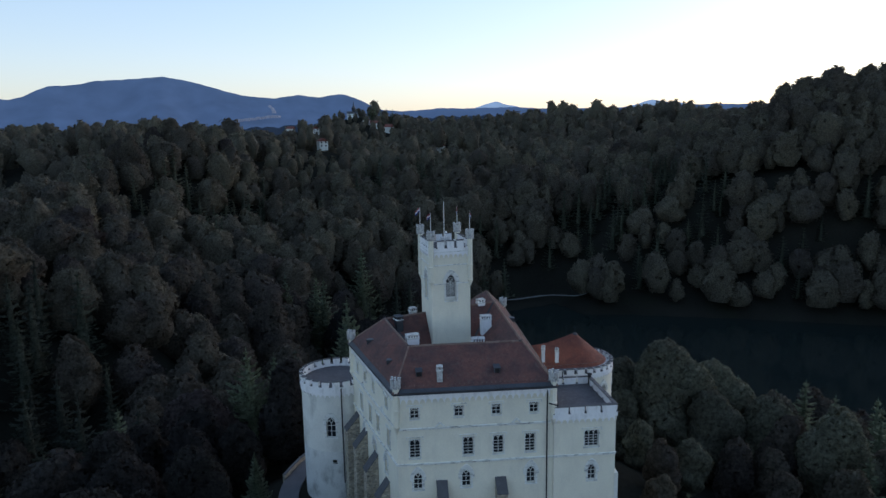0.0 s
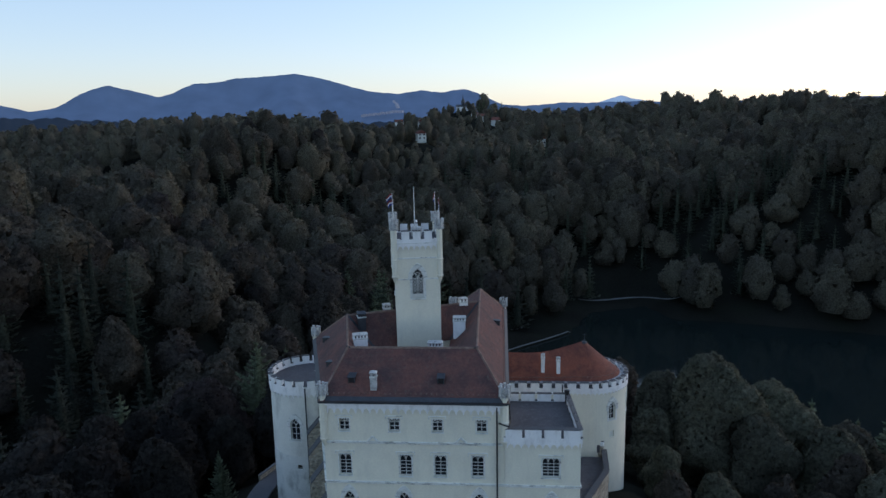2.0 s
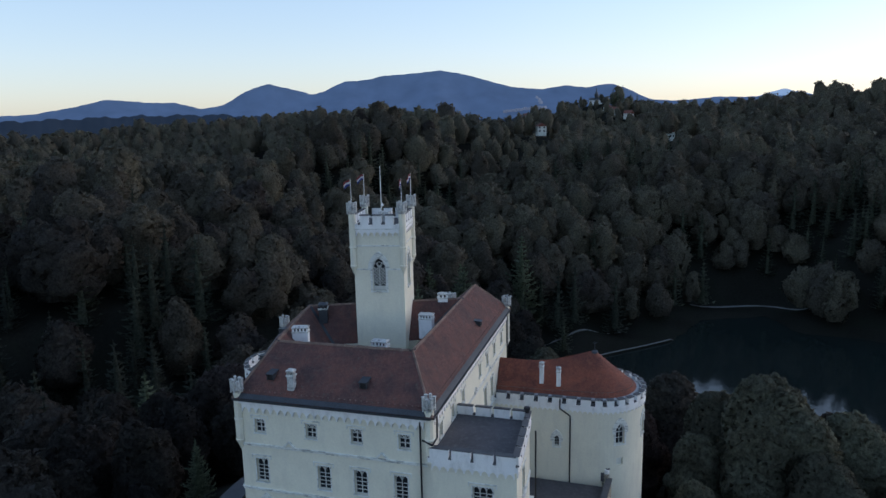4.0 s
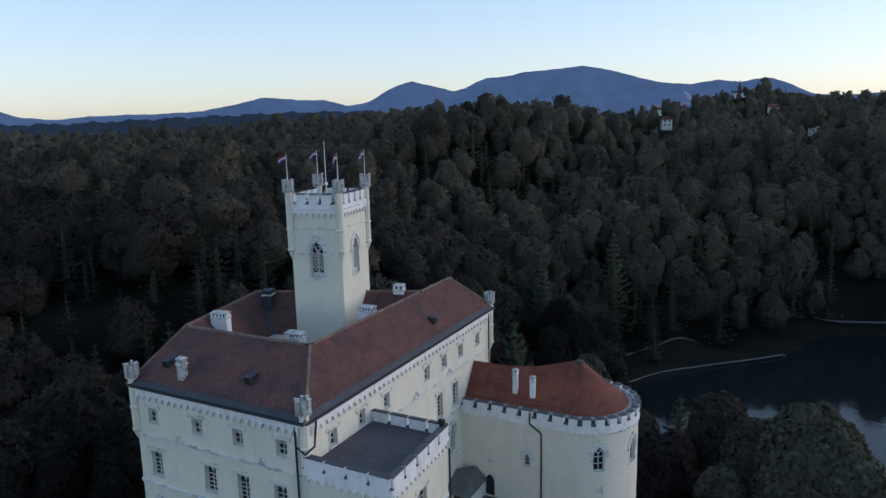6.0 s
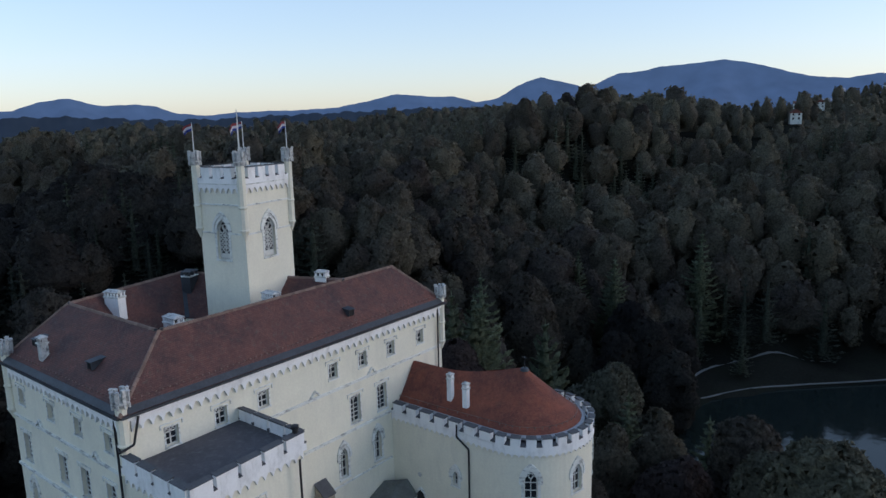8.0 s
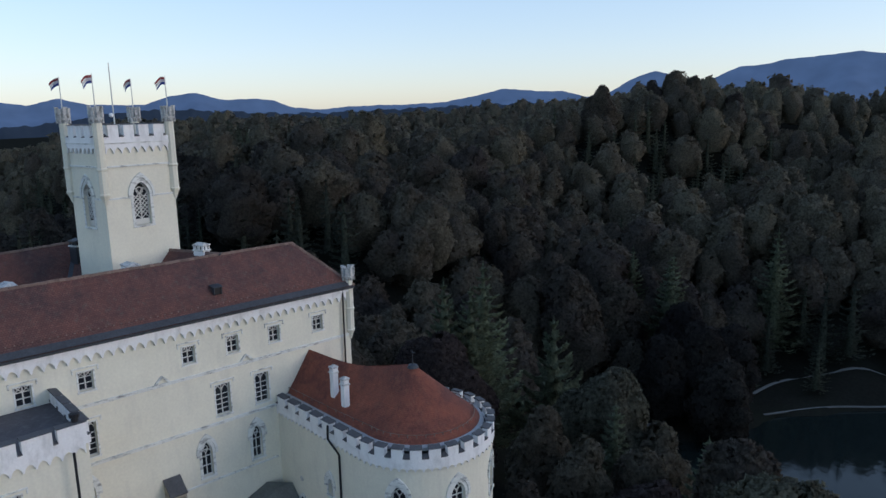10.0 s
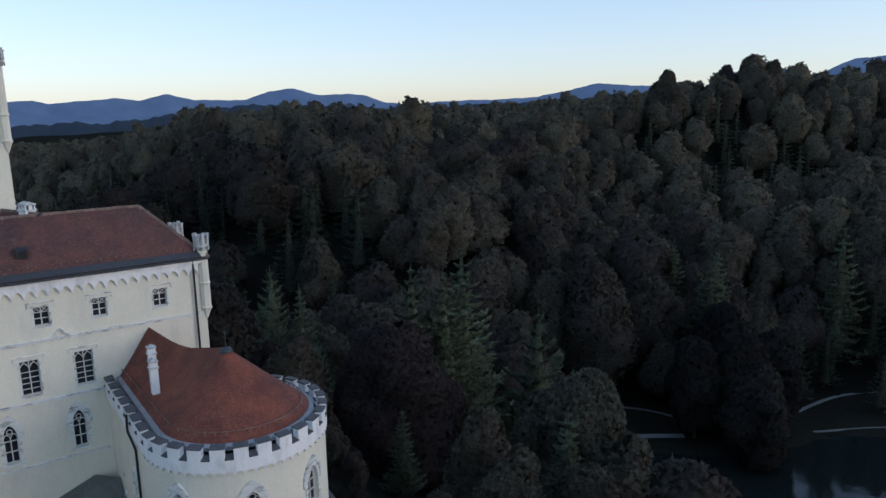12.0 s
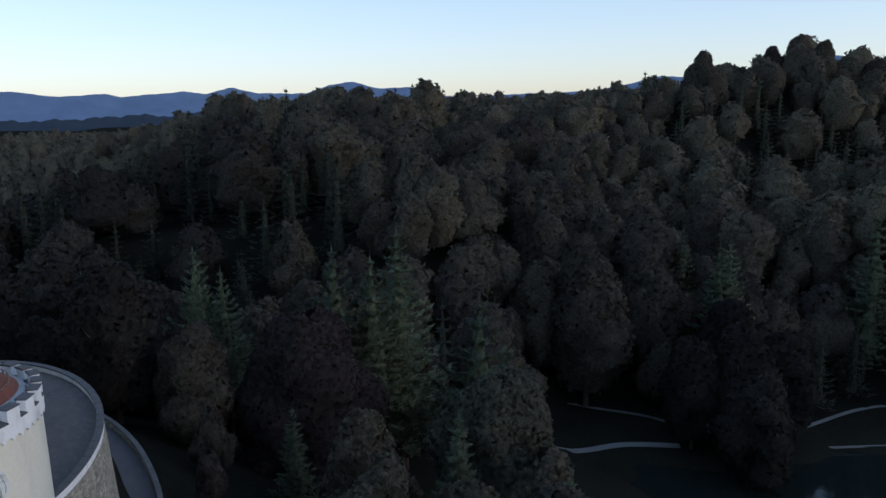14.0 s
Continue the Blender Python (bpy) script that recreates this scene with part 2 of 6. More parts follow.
class Build:
    """Collects vertices and faces of one mesh."""

    def __init__(self):
        self.v, self.f = [], []

    @property
    def vf(self):
        return self.v, self.f

    def add(self, verts, faces):
        k = len(self.v)
        self.v += [tuple(p) for p in verts]
        self.f += [tuple(i + k for i in f) for f in faces]
        return self

    def hexa(self, p):
        """Eight corners: four below, four above."""
        return self.add(p, [(3, 2, 1, 0), (4, 5, 6, 7), (0, 1, 5, 4), (1, 2, 6, 5), (2, 3, 7, 6), (3, 0, 4, 7)])

    def box(self, x0, x1, y0, y1, z0, z1, m=None):
        p = [Vector(q) for q in ((x0, y0, z0), (x1, y0, z0), (x1, y1, z0), (x0, y1, z0), (x0, y0, z1), (x1, y0, z1), (x1, y1, z1), (x0, y1, z1))]
        return self.hexa([m @ q if m else q for q in p])

    def prism(self, poly, z0, z1, top=None):
        n = len(poly)
        up = top or poly
        v = [(x, y, z0) for x, y in poly] + [(x, y, z1) for x, y in up]
        return self.add(v, [tuple(range(n - 1, -1, -1)), tuple(range(n, 2 * n))] + [(i, (i + 1) % n, n + (i + 1) % n, n + i) for i in range(n)])

    def turned(self, x, y, rings, n=12, a0=0.0):
        """A turned solid about the upright axis at x, y: rings of (radius, z)."""
        v, f = [], []
        for r, z in rings:
            v += [(x + r * math.cos(a0 + 2 * math.pi * i / n), y + r * math.sin(a0 + 2 * math.pi * i / n), z) for i in range(n)]
        for k in range(len(rings) - 1):
            f += [(k * n + i, k * n + (i + 1) % n, (k + 1) * n + (i + 1) % n, (k + 1) * n + i) for i in range(n)]
        f.append(tuple(range(n - 1, -1, -1)))
        f.append(tuple((len(rings) - 1) * n + i for i in range(n)))
        return self.add(v, f)

    def bar(self, at, u0, z0, u1, z1, w, d0, d1):
        """A bar on a wall, from (u0, z0) to (u1, z1), w wide, from depth d0 (outer) to d1."""
        du, dz = u1 - u0, z1 - z0
        s = math.hypot(du, dz)
        a, b = -dz / s * w / 2, du / s * w / 2
        q = [(u0 - a, z0 - b), (u1 - a, z1 - b), (u1 + a, z1 + b), (u0 + a, z0 + b)]
        return self.hexa([at(u, z, d1) for u, z in q] + [at(u, z, d0) for u, z in q])

    def slab(self, at, u0, u1, z0, z1, d0, d1, n=1):
        """A block on a wall, curved along with it in n steps."""
        for i in range(n):
            a, b = u0 + (u1 - u0) * i / n, u0 + (u1 - u0) * (i + 1) / n
            self.hexa([at(a, z0, d0), at(b, z0, d0), at(b, z0, d1), at(a, z0, d1), at(a, z1, d0), at(b, z1, d0), at(b, z1, d1), at(a, z1, d1)])
        return self


def flat(a, b):
    """Wall coordinates along the line a to b, with the inside on its left: at(u, z, depth inwards). Returns at and the length."""
    a, b = Vector(a), Vector(b)
    s = (b - a).length
    u, inn = (b - a) / s, Vector((-(b - a).y, (b - a).x)) / s
    return (lambda w, z, d=0.0: (a.x + u.x * w + inn.x * d, a.y + u.y * w + inn.y * d, z)), s


def curved(c, r, a0):
    """Wall coordinates on a drum, from the angle a0 (degrees) anticlockwise; u in metres on its outside."""
    a0 = radians(a0)
    return lambda w, z, d=0.0: (c[0] + (r - d) * math.cos(a0 + w / r), c[1] + (r - d) * math.sin(a0 + w / r), z)


def wall(at, u0, u1, z0, z1, holes=(), thick=0.5, step=None):
    """A wall with thickness and real openings (ua, ub, za, zb)."""
    us, zs = {u0, u1}, {z0, z1}
    for a, b, c, d in holes:
        us |= {a, b}
        zs |= {c, d}
    if step:
        us |= {u0 + (u1 - u0) * i / int((u1 - u0) / step + 1) for i in range(int((u1 - u0) / step + 1))}
    us, zs = sorted(us), sorted(zs)
    g = Build()
    index = {}

    def vert(i, j, k):
        if (i, j, k) not in index:
            index[i, j, k] = len(g.v)
            g.v.append(at(us[i], zs[j], thick * k))
        return index[i, j, k]

    def solid(i, j):
        if not (0 <= i < len(us) - 1 and 0 <= j < len(zs) - 1):
            return False
        u, z = (us[i] + us[i + 1]) / 2, (zs[j] + zs[j + 1]) / 2
        return not any(a < u < b and c < z < d for a, b, c, d in holes)

    for i in range(len(us) - 1):
        for j in range(len(zs) - 1):
            if not solid(i, j):
                continue
            g.f.append((vert(i, j, 0), vert(i + 1, j, 0), vert(i + 1, j + 1, 0), vert(i, j + 1, 0)))
            g.f.append((vert(i, j + 1, 1), vert(i + 1, j + 1, 1), vert(i + 1, j, 1), vert(i, j, 1)))
            for di, dj, p, q in ((-1, 0, (0, 0), (0, 1)), (1, 0, (1, 1), (1, 0)), (0, -1, (1, 0), (0, 0)), (0, 1, (0, 1), (1, 1))):
                if not solid(i + di, j + dj):
                    a, b = (i + p[0], j + p[1]), (i + q[0], j + q[1])
                    g.f.append((vert(*a, 0), vert(*b, 0), vert(*b, 1), vert(*a, 1)))
    return g.vf


def frieze(at, u0, u1, zb, zt, proud=0.14, period=0.74, rise=0.46):
    """A hanging band of small pointed arches under a parapet."""
    g = Build()
    count = max(1, round((u1 - u0) / period))
    p = (u1 - u0) / count
    prof = ((0, 0), (0.06, 0), (0.14, 0.45), (0.3, 0.82), (0.5, 1), (0.7, 0.82), (0.86, 0.45), (0.94, 0), (1, 0))
    for k in range(count):
        for (s0, h0), (s1, h1) in zip(prof, prof[1:]):
            a, b = u0 + (k + s0) * p, u0 + (k + s1) * p
            za, zc = zb + h0 * rise, zb + h1 * rise
            g.hexa([at(a, za, -proud), at(b, zc, -proud), at(b, zc, 0.02), at(a, za, 0.02), at(a, zt, -proud), at(b, zt, -proud), at(b, zt, 0.02), at(a, zt, 0.02)])
    return g.vf


def arch(w, h, spring, n=8):
    """Half widths and heights of a pointed arch over an opening w wide and h high: (u, z) from the left spring to the right."""
    left = []
    for i in range(n + 1):
        s = i / n
        a = s * math.pi / 3
        left.append((w / 2 - w * math.cos(a), spring + (h - spring) * math.sin(a) / math.sin(math.pi / 3)))
    return left + [(-u, z) for u, z in reversed(left[:-1])]


def window(owner, at, uc, zb, w, h, style, label=""):
    """A window in a wall's opening: its plastered surround, with the frame and the pane as parts of it."""
    z1 = zb + h
    s, f, p = Build(), Build(), Build()
    lx, rx = uc - w / 2, uc + w / 2
    rec = 0.36
    if style in ("square", "lancets"):
        for u in (lx - 0.06, rx + 0.06):
            s.slab(at, u - 0.06, u + 0.06, zb, z1 + 0.12, -0.03, 0.02)
        s.slab(at, lx, rx, z1, z1 + 0.12, -0.03, 0.02)
        s.slab(at, lx - 0.42, rx + 0.42, z1 + 0.3, z1 + 0.4, -0.1, 0.02)
        for u in (lx - 0.42, rx + 0.32):
            s.slab(at, u, u + 0.1, z1 - 0.02, z1 + 0.3, -0.08, 0.02)
        s.slab(at, lx - 0.16, rx + 0.16, zb - 0.12, zb, -0.12, 0.02)
    else:
        spring = h * (0.62 if h < 3 else 0.7)
        pts = arch(w, h, spring)
        out = arch(w + 0.5, h + 0.42, spring)
        far = arch(w + 0.95, h + 0.82, spring)
        # plaster between the pointed arch and its square opening
        half = len(pts) // 2
        for side in (-1, 1):
            arc = [(uc + u, zb + z) for u, z in (pts[: half + 1] if side < 0 else pts[half:])]
            corner = (lx, z1) if side < 0 else (rx, z1)
            for (ua, za), (ub, zb2) in zip(arc, arc[1:]):
                s.add([at(*corner, 0.003), at(ua, za, 0.003), at(ub, zb2, 0.003)], [(0, 1, 2) if side > 0 else (0, 1, 2)])
                s.add([at(ua, za, 0.003), at(ub, zb2, 0.003), at(ub, zb2, rec), at(ua, za, rec)], [(0, 1, 2, 3)])
        for inner, outer, d in ((pts, out, -0.04), (out, far, -0.12)):
            for k in range(len(inner) - 1):
                q = [inner[k], inner[k + 1], outer[k + 1], outer[k]]
                q = [(uc + u, zb + z) for u, z in q]
                s.hexa([at(u, z, 0.02) for u, z in q] + [at(u, z, d) for u, z in q])
        for sgn in (-1, 1):
            s.slab(at, min(uc + sgn * w / 2, uc + sgn * (w / 2 + 0.25)), max(uc + sgn * w / 2, uc + sgn * (w / 2 + 0.25)), zb, zb + spring, -0.04, 0.02)
            s.slab(at, min(uc + sgn * (w / 2 + 0.2), uc + sgn * (w / 2 + 0.45)), max(uc + sgn * (w / 2 + 0.2), uc + sgn * (w / 2 + 0.45)), zb + spring - 0.22, zb + spring, -0.13, 0.02)
        s.slab(at, lx - 0.25, rx + 0.25, zb - 0.16, zb, -0.14, 0.02)
    d0, d1 = rec - 0.08, rec
    b = 0.06
    lights = 3 if w > 1.6 and style == "lancets" else 2
    if style == "square":
        for u in (lx + b / 2, uc, rx - b / 2):
            f.bar(at, u, zb, u, z1, b * (1.4 if u == uc else 1), d0, d1)
        for z in (zb + b / 2, zb + h * 0.36, zb + h * 0.68, z1 - b / 2):
            f.bar(at, lx, z, rx, z, b, d0, d1)
        for a, c in ((lx, uc), (uc, rx)):
            f.bar(at, a, zb + h * 0.68, c, z1, 0.05, d0, d1)
            f.bar(at, c, zb + h * 0.68, a, z1, 0.05, d0, d1)
    else:
        top = h * (0.7 if style == "lancets" else (0.6 if style == "pointed" else 0.66))
        lw = w / lights
        for k in range(lights + 1):
            u = lx + k * lw
            u = min(max(u, lx + b / 2), rx - b / 2)
            f.bar(at, u, zb, u, zb + (h if style == "lancets" else top), b * 1.3, d0, d1)
        rows = 5 if style == "lancets" else 3
        if style != "lattice":
            for k in range(rows):
                z = zb + b / 2 + top * k / (rows - 1) * 0.92
                f.bar(at, lx, z, rx, z, b * (0.75 if style == "lancets" else 1), d0, d1)
        else:
            f.bar(at, lx, zb + b, rx, zb + b, 0.2, d0, d1)
            f.slab(at, lx, rx, zb, zb + h * 0.14, d0, d1)
            cell = lw / 2
            for k in range(lights):
                a = lx + k * lw
                z = zb + h * 0.14
                while z < zb + top - cell:
                    f.bar(at, a, z, a + lw, z + lw, 0.06, d0, d1)
                    f.bar(at, a + lw, z, a, z + lw, 0.06, d0, d1)
                    z += cell
            f.bar(at, lx, zb + top, rx, zb + top, b, d0, d1)
        for k in range(lights):
            pts = [(lx + (k + 0.5) * lw + u, zb + z) for u, z in arch(lw, min(top + lw * 0.95, h - 0.05), top, 5)]
            for (ua, za), (ub, zc) in zip(pts, pts[1:]):
                f.bar(at, ua, za, ub, zc, b, d0, d1)
            if style == "lancets":
                # interlaced tracery up to the square head
                m = pts[len(pts) // 2]
                for side in (-1, 1):
                    curve = [(m[0] + side * lw * 0.5 * (1 - math.cos(q * 0.4)), m[1] + (z1 - m[1] + 0.3) * math.sin(q * 0.4)) for q in range(4)]
                    for (ua, za), (ub, zc) in zip(curve, curve[1:]):
                        f.bar(at, ua, min(za, z1), ub, min(zc, z1), b * 0.9, d0, d1)
        if style == "lancets":
            f.bar(at, lx, z1 - b / 2, rx, z1 - b / 2, b, d0, d1)
        else:
            cz = zb + h * 0.8
            ring = [(uc + 0.2 * w * math.cos(k * math.pi / 4), cz + 0.2 * w * math.sin(k * math.pi / 4)) for k in range(9)]
            for (ua, za), (ub, zc) in zip(ring, ring[1:]):
                f.bar(at, ua, za, ub, zc, b, d0, d1)
            pts = [(uc + u * 0.95, zb + z) for u, z in arch(w, h, h * (0.62 if h < 3 else 0.7))]
            for (ua, za), (ub, zc) in zip(pts, pts[1:]):
                f.bar(at, ua, za, ub, zc, b * 1.6, d0, d1)
    p.slab(at, lx, rx, zb, z1, rec + 0.005, rec + 0.03)
    win = part("window", s.vf, TRIM, owner, label)
    part("frame", f.vf, WOOD_WHITE, win)
    part("pane", p.vf, GLASS, win)
    return (lx, rx, zb, z1)


def battlements(owner, at, u0, u1, count, gap, z0, z1, thick, cap=0.1, curve=1, start=0.0, coping=SLATE):
    """Merlons with sloped stone copings, each a part, along a parapet."""
    pitch = (u1 - u0) / count
    for k in range(count):
        a = u0 + k * pitch + gap / 2 + start
        b = a + pitch - gap
        g = Build().slab(at, a, b, z0, z1, 0.0, thick, curve)
        m = part("merlon", g.vf, WHITE, owner)
        c = Build()
        for i in range(curve):
            p, q = a - 0.05 + (b - a + 0.1) * i / curve, a - 0.05 + (b - a + 0.1) * (i + 1) / curve
            c.hexa([at(p, z1, -0.08), at(q, z1, -0.08), at(q, z1, thick + 0.08), at(p, z1, thick + 0.08),
                    at(p, z1 + cap * 0.5, -0.08), at(q, z1 + cap * 0.5, -0.08), at(q, z1 + cap * 2, thick + 0.08), at(p, z1 + cap * 2, thick + 0.08)])
        part("coping", c.vf, coping, m)
    # sloped stone sills in the notches
    for k in range(count + 1):
        a = u0 + k * pitch - gap / 2 + start
        a, b = max(a, u0), min(a + gap, u1)
        if b - a > 0.1:
            g = Build().hexa([at(a, z0 - 0.02, -0.06), at(b, z0 - 0.02, -0.06), at(b, z0 - 0.02, thick + 0.06), at(a, z0 - 0.02, thick + 0.06),
                              at(a, z0 + 0.05, -0.06), at(b, z0 + 0.05, -0.06), at(b, z0 + 0.16, thick + 0.06), at(a, z0 + 0.16, thick + 0.06)])
            part("embrasure_sill", g.vf, SLATE, owner)


def turret(owner, x, y, zb, zc, r=0.43, crown=0.6):
    """A slim eight-sided corner turret on a tapered corbel, with rings and a crown of small merlons."""
    g = Build().turned(x, y, [(r * 0.2, zb - 0.9), (r * 0.8, zb - 0.25), (r * 1.12, zb), (r * 1.16, zb + 0.12), (r, zb + 0.2), (r, zb + 2.1), (r * 1.18, zb + 2.18), (r * 1.18, zb + 2.3), (r, zb + 2.38), (r, zc - 0.1)], 8, math.pi / 8)
    t = part("corner_turret", g.vf, PLASTER, owner)
    c = Build().turned(x, y, [(r, zc - 0.3), (crown * 1.05, zc), (crown * 1.05, zc + 0.12), (crown * 0.8, zc + 0.16), (crown * 0.66, zc + 0.55), (crown * 0.1, zc + 0.57)], 8, math.pi / 8)
    for k in range(8):
        m = Matrix.Translation((x, y, zc)) @ Matrix.Rotation(k * math.pi / 4, 4, "Z")
        tall = 0.92 + 0.1 * math.sin(k * 2.3 + x)
        c.box(crown * 0.7, crown * 1.08, -0.115, 0.115, 0.14, tall, m)
        c.box(crown * 0.66, crown * 1.14, -0.13, 0.13, tall, tall + 0.1, m)
        c.box(crown * 0.9, crown * 1.1, -0.06, 0.06, -0.32, 0.02, m)
    part("crown", c.vf, CROWN, t)


CROWN = material("weathered_carved_stone", (0.5, 0.5, 0.48), 0.9, 0.3, 2.0, 8.0, 0.5, stain=(0.08, 0.08, 0.08), stain_amount=1.0, stain_scale=2.2)


def downpipe(owner, points, r=0.09):
    g = Build()
    for a, b in zip(points, points[1:]):
        a, b = Vector(a), Vector(b)
        q = (b - a).to_track_quat("Z", "Y").to_matrix().to_4x4()
        m = Matrix.Translation(a) @ q
        ring = [(r * math.cos(k * math.pi / 3), r * math.sin(k * math.pi / 3)) for k in range(6)]
        s = (b - a).length
        g.add([m @ Vector((x, y, 0)) for x, y in ring] + [m @ Vector((x, y, s)) for x, y in ring],
              [(k, (k + 1) % 6, 6 + (k + 1) % 6, 6 + k) for k in range(6)])
    return part("downpipe", g.vf, DARK_METAL, owner)


def roof_sheet(name, faces, mat, owner, thick=0.12, label=""):
    """A tiled roof from flat faces; its UV runs along the eaves and up the slope in metres."""
    v, f = [], []
    for q in faces:
        f.append(tuple(range(len(v), len(v) + len(q))))
        v += [tuple(p) for p in q]
    ob = part(name, (v, f), mat, owner, label)
    layer = ob.data.uv_layers.new(name="UVMap")
    for poly in ob.data.polygons:
        n = poly.normal
        along = Vector((-n.y, n.x, 0))
        along = along.normalized() if along.length > 1e-4 else Vector((1, 0, 0))
        up = n.cross(along)
        for li in poly.loop_indices:
            c = ob.data.vertices[ob.data.loops[li].vertex_index].co
            layer.data[li].uv = (c.dot(along), c.dot(up))
    return ob


def ridge_row(owner, pts, w=0.145):
    """Mortared half-round ridge tiles along a line, in one mesh."""
    g = Build()
    for a, b in zip(pts, pts[1:]):
        a, b = Vector(a), Vector(b)
        s = (b - a).length
        u = (b - a) / s
        side = Vector((-u.y, u.x, 0)).normalized()
        up = u.cross(side) * -1
        up = up if up.z > 0 else -up
        n = max(1, int(s / 0.42))
        for k in range(n):
            p, q = a + u * (s * k / n), a + u * (s * (k + 1) / n - 0.03)
            lift = 0.03 + 0.03 * random.random()
            v = []
            for c in (p, q):
                v += [c + side * x + up * (z + lift) for x, z in ((-w, -0.14), (-w * 0.6, 0.03), (0, 0.08), (w * 0.6, 0.03), (w, -0.14))]
            g.add(v, [(0, 1, 6, 5), (1, 2, 7, 6), (2, 3, 8, 7), (3, 4, 9, 8), (4, 3, 2, 1, 0), (5, 6, 7, 8, 9)])
    return part("ridge_tiles", g.vf, RIDGE, owner, "weathered clay ridge tiles set in pale mortar")


def chimney(x, y, z0, z1, w, d, label, turn=0.0, holes=3, mat=None):
    """A rendered chimney stack with a vented head and a small saddle roof."""
    e = thing("chimney", label, "chimney", (x, y, z0))
    e.rotation_euler = (0, 0, radians(turn))
    h = z1 - z0
    part("shaft", Build().box(-w / 2, w / 2, -d / 2, d / 2, 0, h - 0.65).vf, mat or WHITE, e)
    part("ledge", Build().box(-w / 2 - 0.07, w / 2 + 0.07, -d / 2 - 0.07, d / 2 + 0.07, h - 0.78, h - 0.64).vf, TRIM, e)
    step = w / (holes + 0.5)
    for sy in (-1, 1):
        for k in range(holes + 1):
            cx = -w / 2 + (k + 0.25) * step
            pillar = Build().box(max(cx - step * 0.25, -w / 2), min(cx + step * 0.25, w / 2), sy * d / 2 - (0.1 if sy > 0 else 0), sy * d / 2 + (0.1 if sy < 0 else 0), h - 0.64, h - 0.3)
            part("pillar", pillar.vf, mat or WHITE, e)
    for sx in (-1, 1):
        part("pillar", Build().box(min(sx * w / 2, sx * (w / 2 - 0.1)), max(sx * w / 2, sx * (w / 2 - 0.1)), -0.12, 0.12, h - 0.64, h - 0.3).vf, mat or WHITE, e)
    part("flue", Build().box(-w / 2 + 0.2, w / 2 - 0.2, -d / 2 + 0.2, d / 2 - 0.2, h - 0.64, h - 0.32).vf, DARK_METAL, e)
    c = Build().box(-w / 2 - 0.06, w / 2 + 0.06, -d / 2 - 0.06, d / 2 + 0.06, h - 0.3, h - 0.18)
    c.add([(-w / 2, -d / 2, h - 0.18), (w / 2, -d / 2, h - 0.18), (w / 2, d / 2, h - 0.18), (-w / 2, d / 2, h - 0.18), (-w / 2 + 0.15, 0, h), (w / 2 - 0.15, 0, h)],
          [(0, 1, 5, 4), (2, 3, 4, 5), (1, 2, 5), (3, 0, 4)])
    part("cap", c.vf, METAL if mat is METAL else CROWN, e)
    return e


def roof_hatch(x, y, z, turn, slope):
    """A small dark metal roof vent with an open front, tilted up from the tiles."""
    e = thing("roof_hatch", "small boxed grey metal roof vent set in red tiles", "roof vent", (x, y, z), "roof vents")
    e.rotation_euler = (0, 0, radians(turn))
    g = Build()
    g.hexa([(-0.36, -0.5, -0.3), (-0.28, -0.5, -0.3), (-0.28, 0.5, -0.3), (-0.36, 0.5, -0.3), (-0.36, -0.5, 0.3), (-0.28, -0.5, 0.3), (-0.28, 0.5, 0.42), (-0.36, 0.5, 0.42)])
    g.hexa([(0.28, -0.5, -0.3), (0.36, -0.5, -0.3), (0.36, 0.5, -0.3), (0.28, 0.5, -0.3), (0.28, -0.5, 0.3), (0.36, -0.5, 0.3), (0.36, 0.5, 0.42), (0.28, 0.5, 0.42)])
    g.hexa([(-0.44, -0.6, 0.3), (0.44, -0.6, 0.3), (0.44, 0.7, 0.44), (-0.44, 0.7, 0.44), (-0.44, -0.6, 0.36), (0.44, -0.6, 0.36), (0.44, 0.7, 0.5), (-0.44, 0.7, 0.5)])
    part("hood", g.vf, METAL, e)
    part("opening", Build().box(-0.28, 0.28, -0.42, -0.36, -0.3, 0.3).vf, DARK_METAL, e)
    return e


# ---- the land ----
HILLS = [(-105, 190, 70, 12.1), (-112, 415, 46, -19.4), (-150, 365, 40, 19.2), (150, 640, 130, 1.2), (310, 420, 80, 72.7), (-320, 320, 110, -1.3), (-40, 595, 100, -9.7), (-60, 815, 55, 19.7), (5, 870, 50, 8.3),
         (-106, 905, 50, -32.3), (-30, 985, 65, 64.7), (-230, 520, 120, 65.0), (300, 680, 150, 56.5), (-150, 60, 110, 6.3), (-450, 300, 170, 51.7), (90, 480, 90, 20.6), (-350, 720, 180, 61.3), (-30, 270, 50, -4.0),
         (120, 900, 180, 31.0), (-200, 250, 60, 24.9), (-210, 430, 60, -74.7), (-60, 500, 60, 15.5), (60, 720, 90, 16.9), (210, 520, 80, -9.5), (-420, 450, 120, -39.7), (-330, 580, 110, -54.7), (-133, 385, 26, 30.5),
         (-119, 432, 24, 51.1), (-250, 60, 90, -16.8), (-180, 330, 60, -2.8), (-520, 150, 150, -36.7), (250, 330, 60, 13.1), (-600, 500, 200, 26.0), (-300, 130, 70, -35.4), (-380, 90, 90, -26.7), (-190, 130, 50, 9.2),
         (-460, 200, 100, 11.4), (-260, 260, 50, -5.1), (-330, 210, 60, 30.2), (-45, 597, 24, 24.8), (-12, 930, 24, 0.5), (15, 860, 24, 0.8), (-2, 880, 24, 6.8), (-106, 900, 24, 48.4), (-67, 800, 24, 11.8),
         (54, 600, 24, 18.9), (-30, 985, 24, 11.0)]
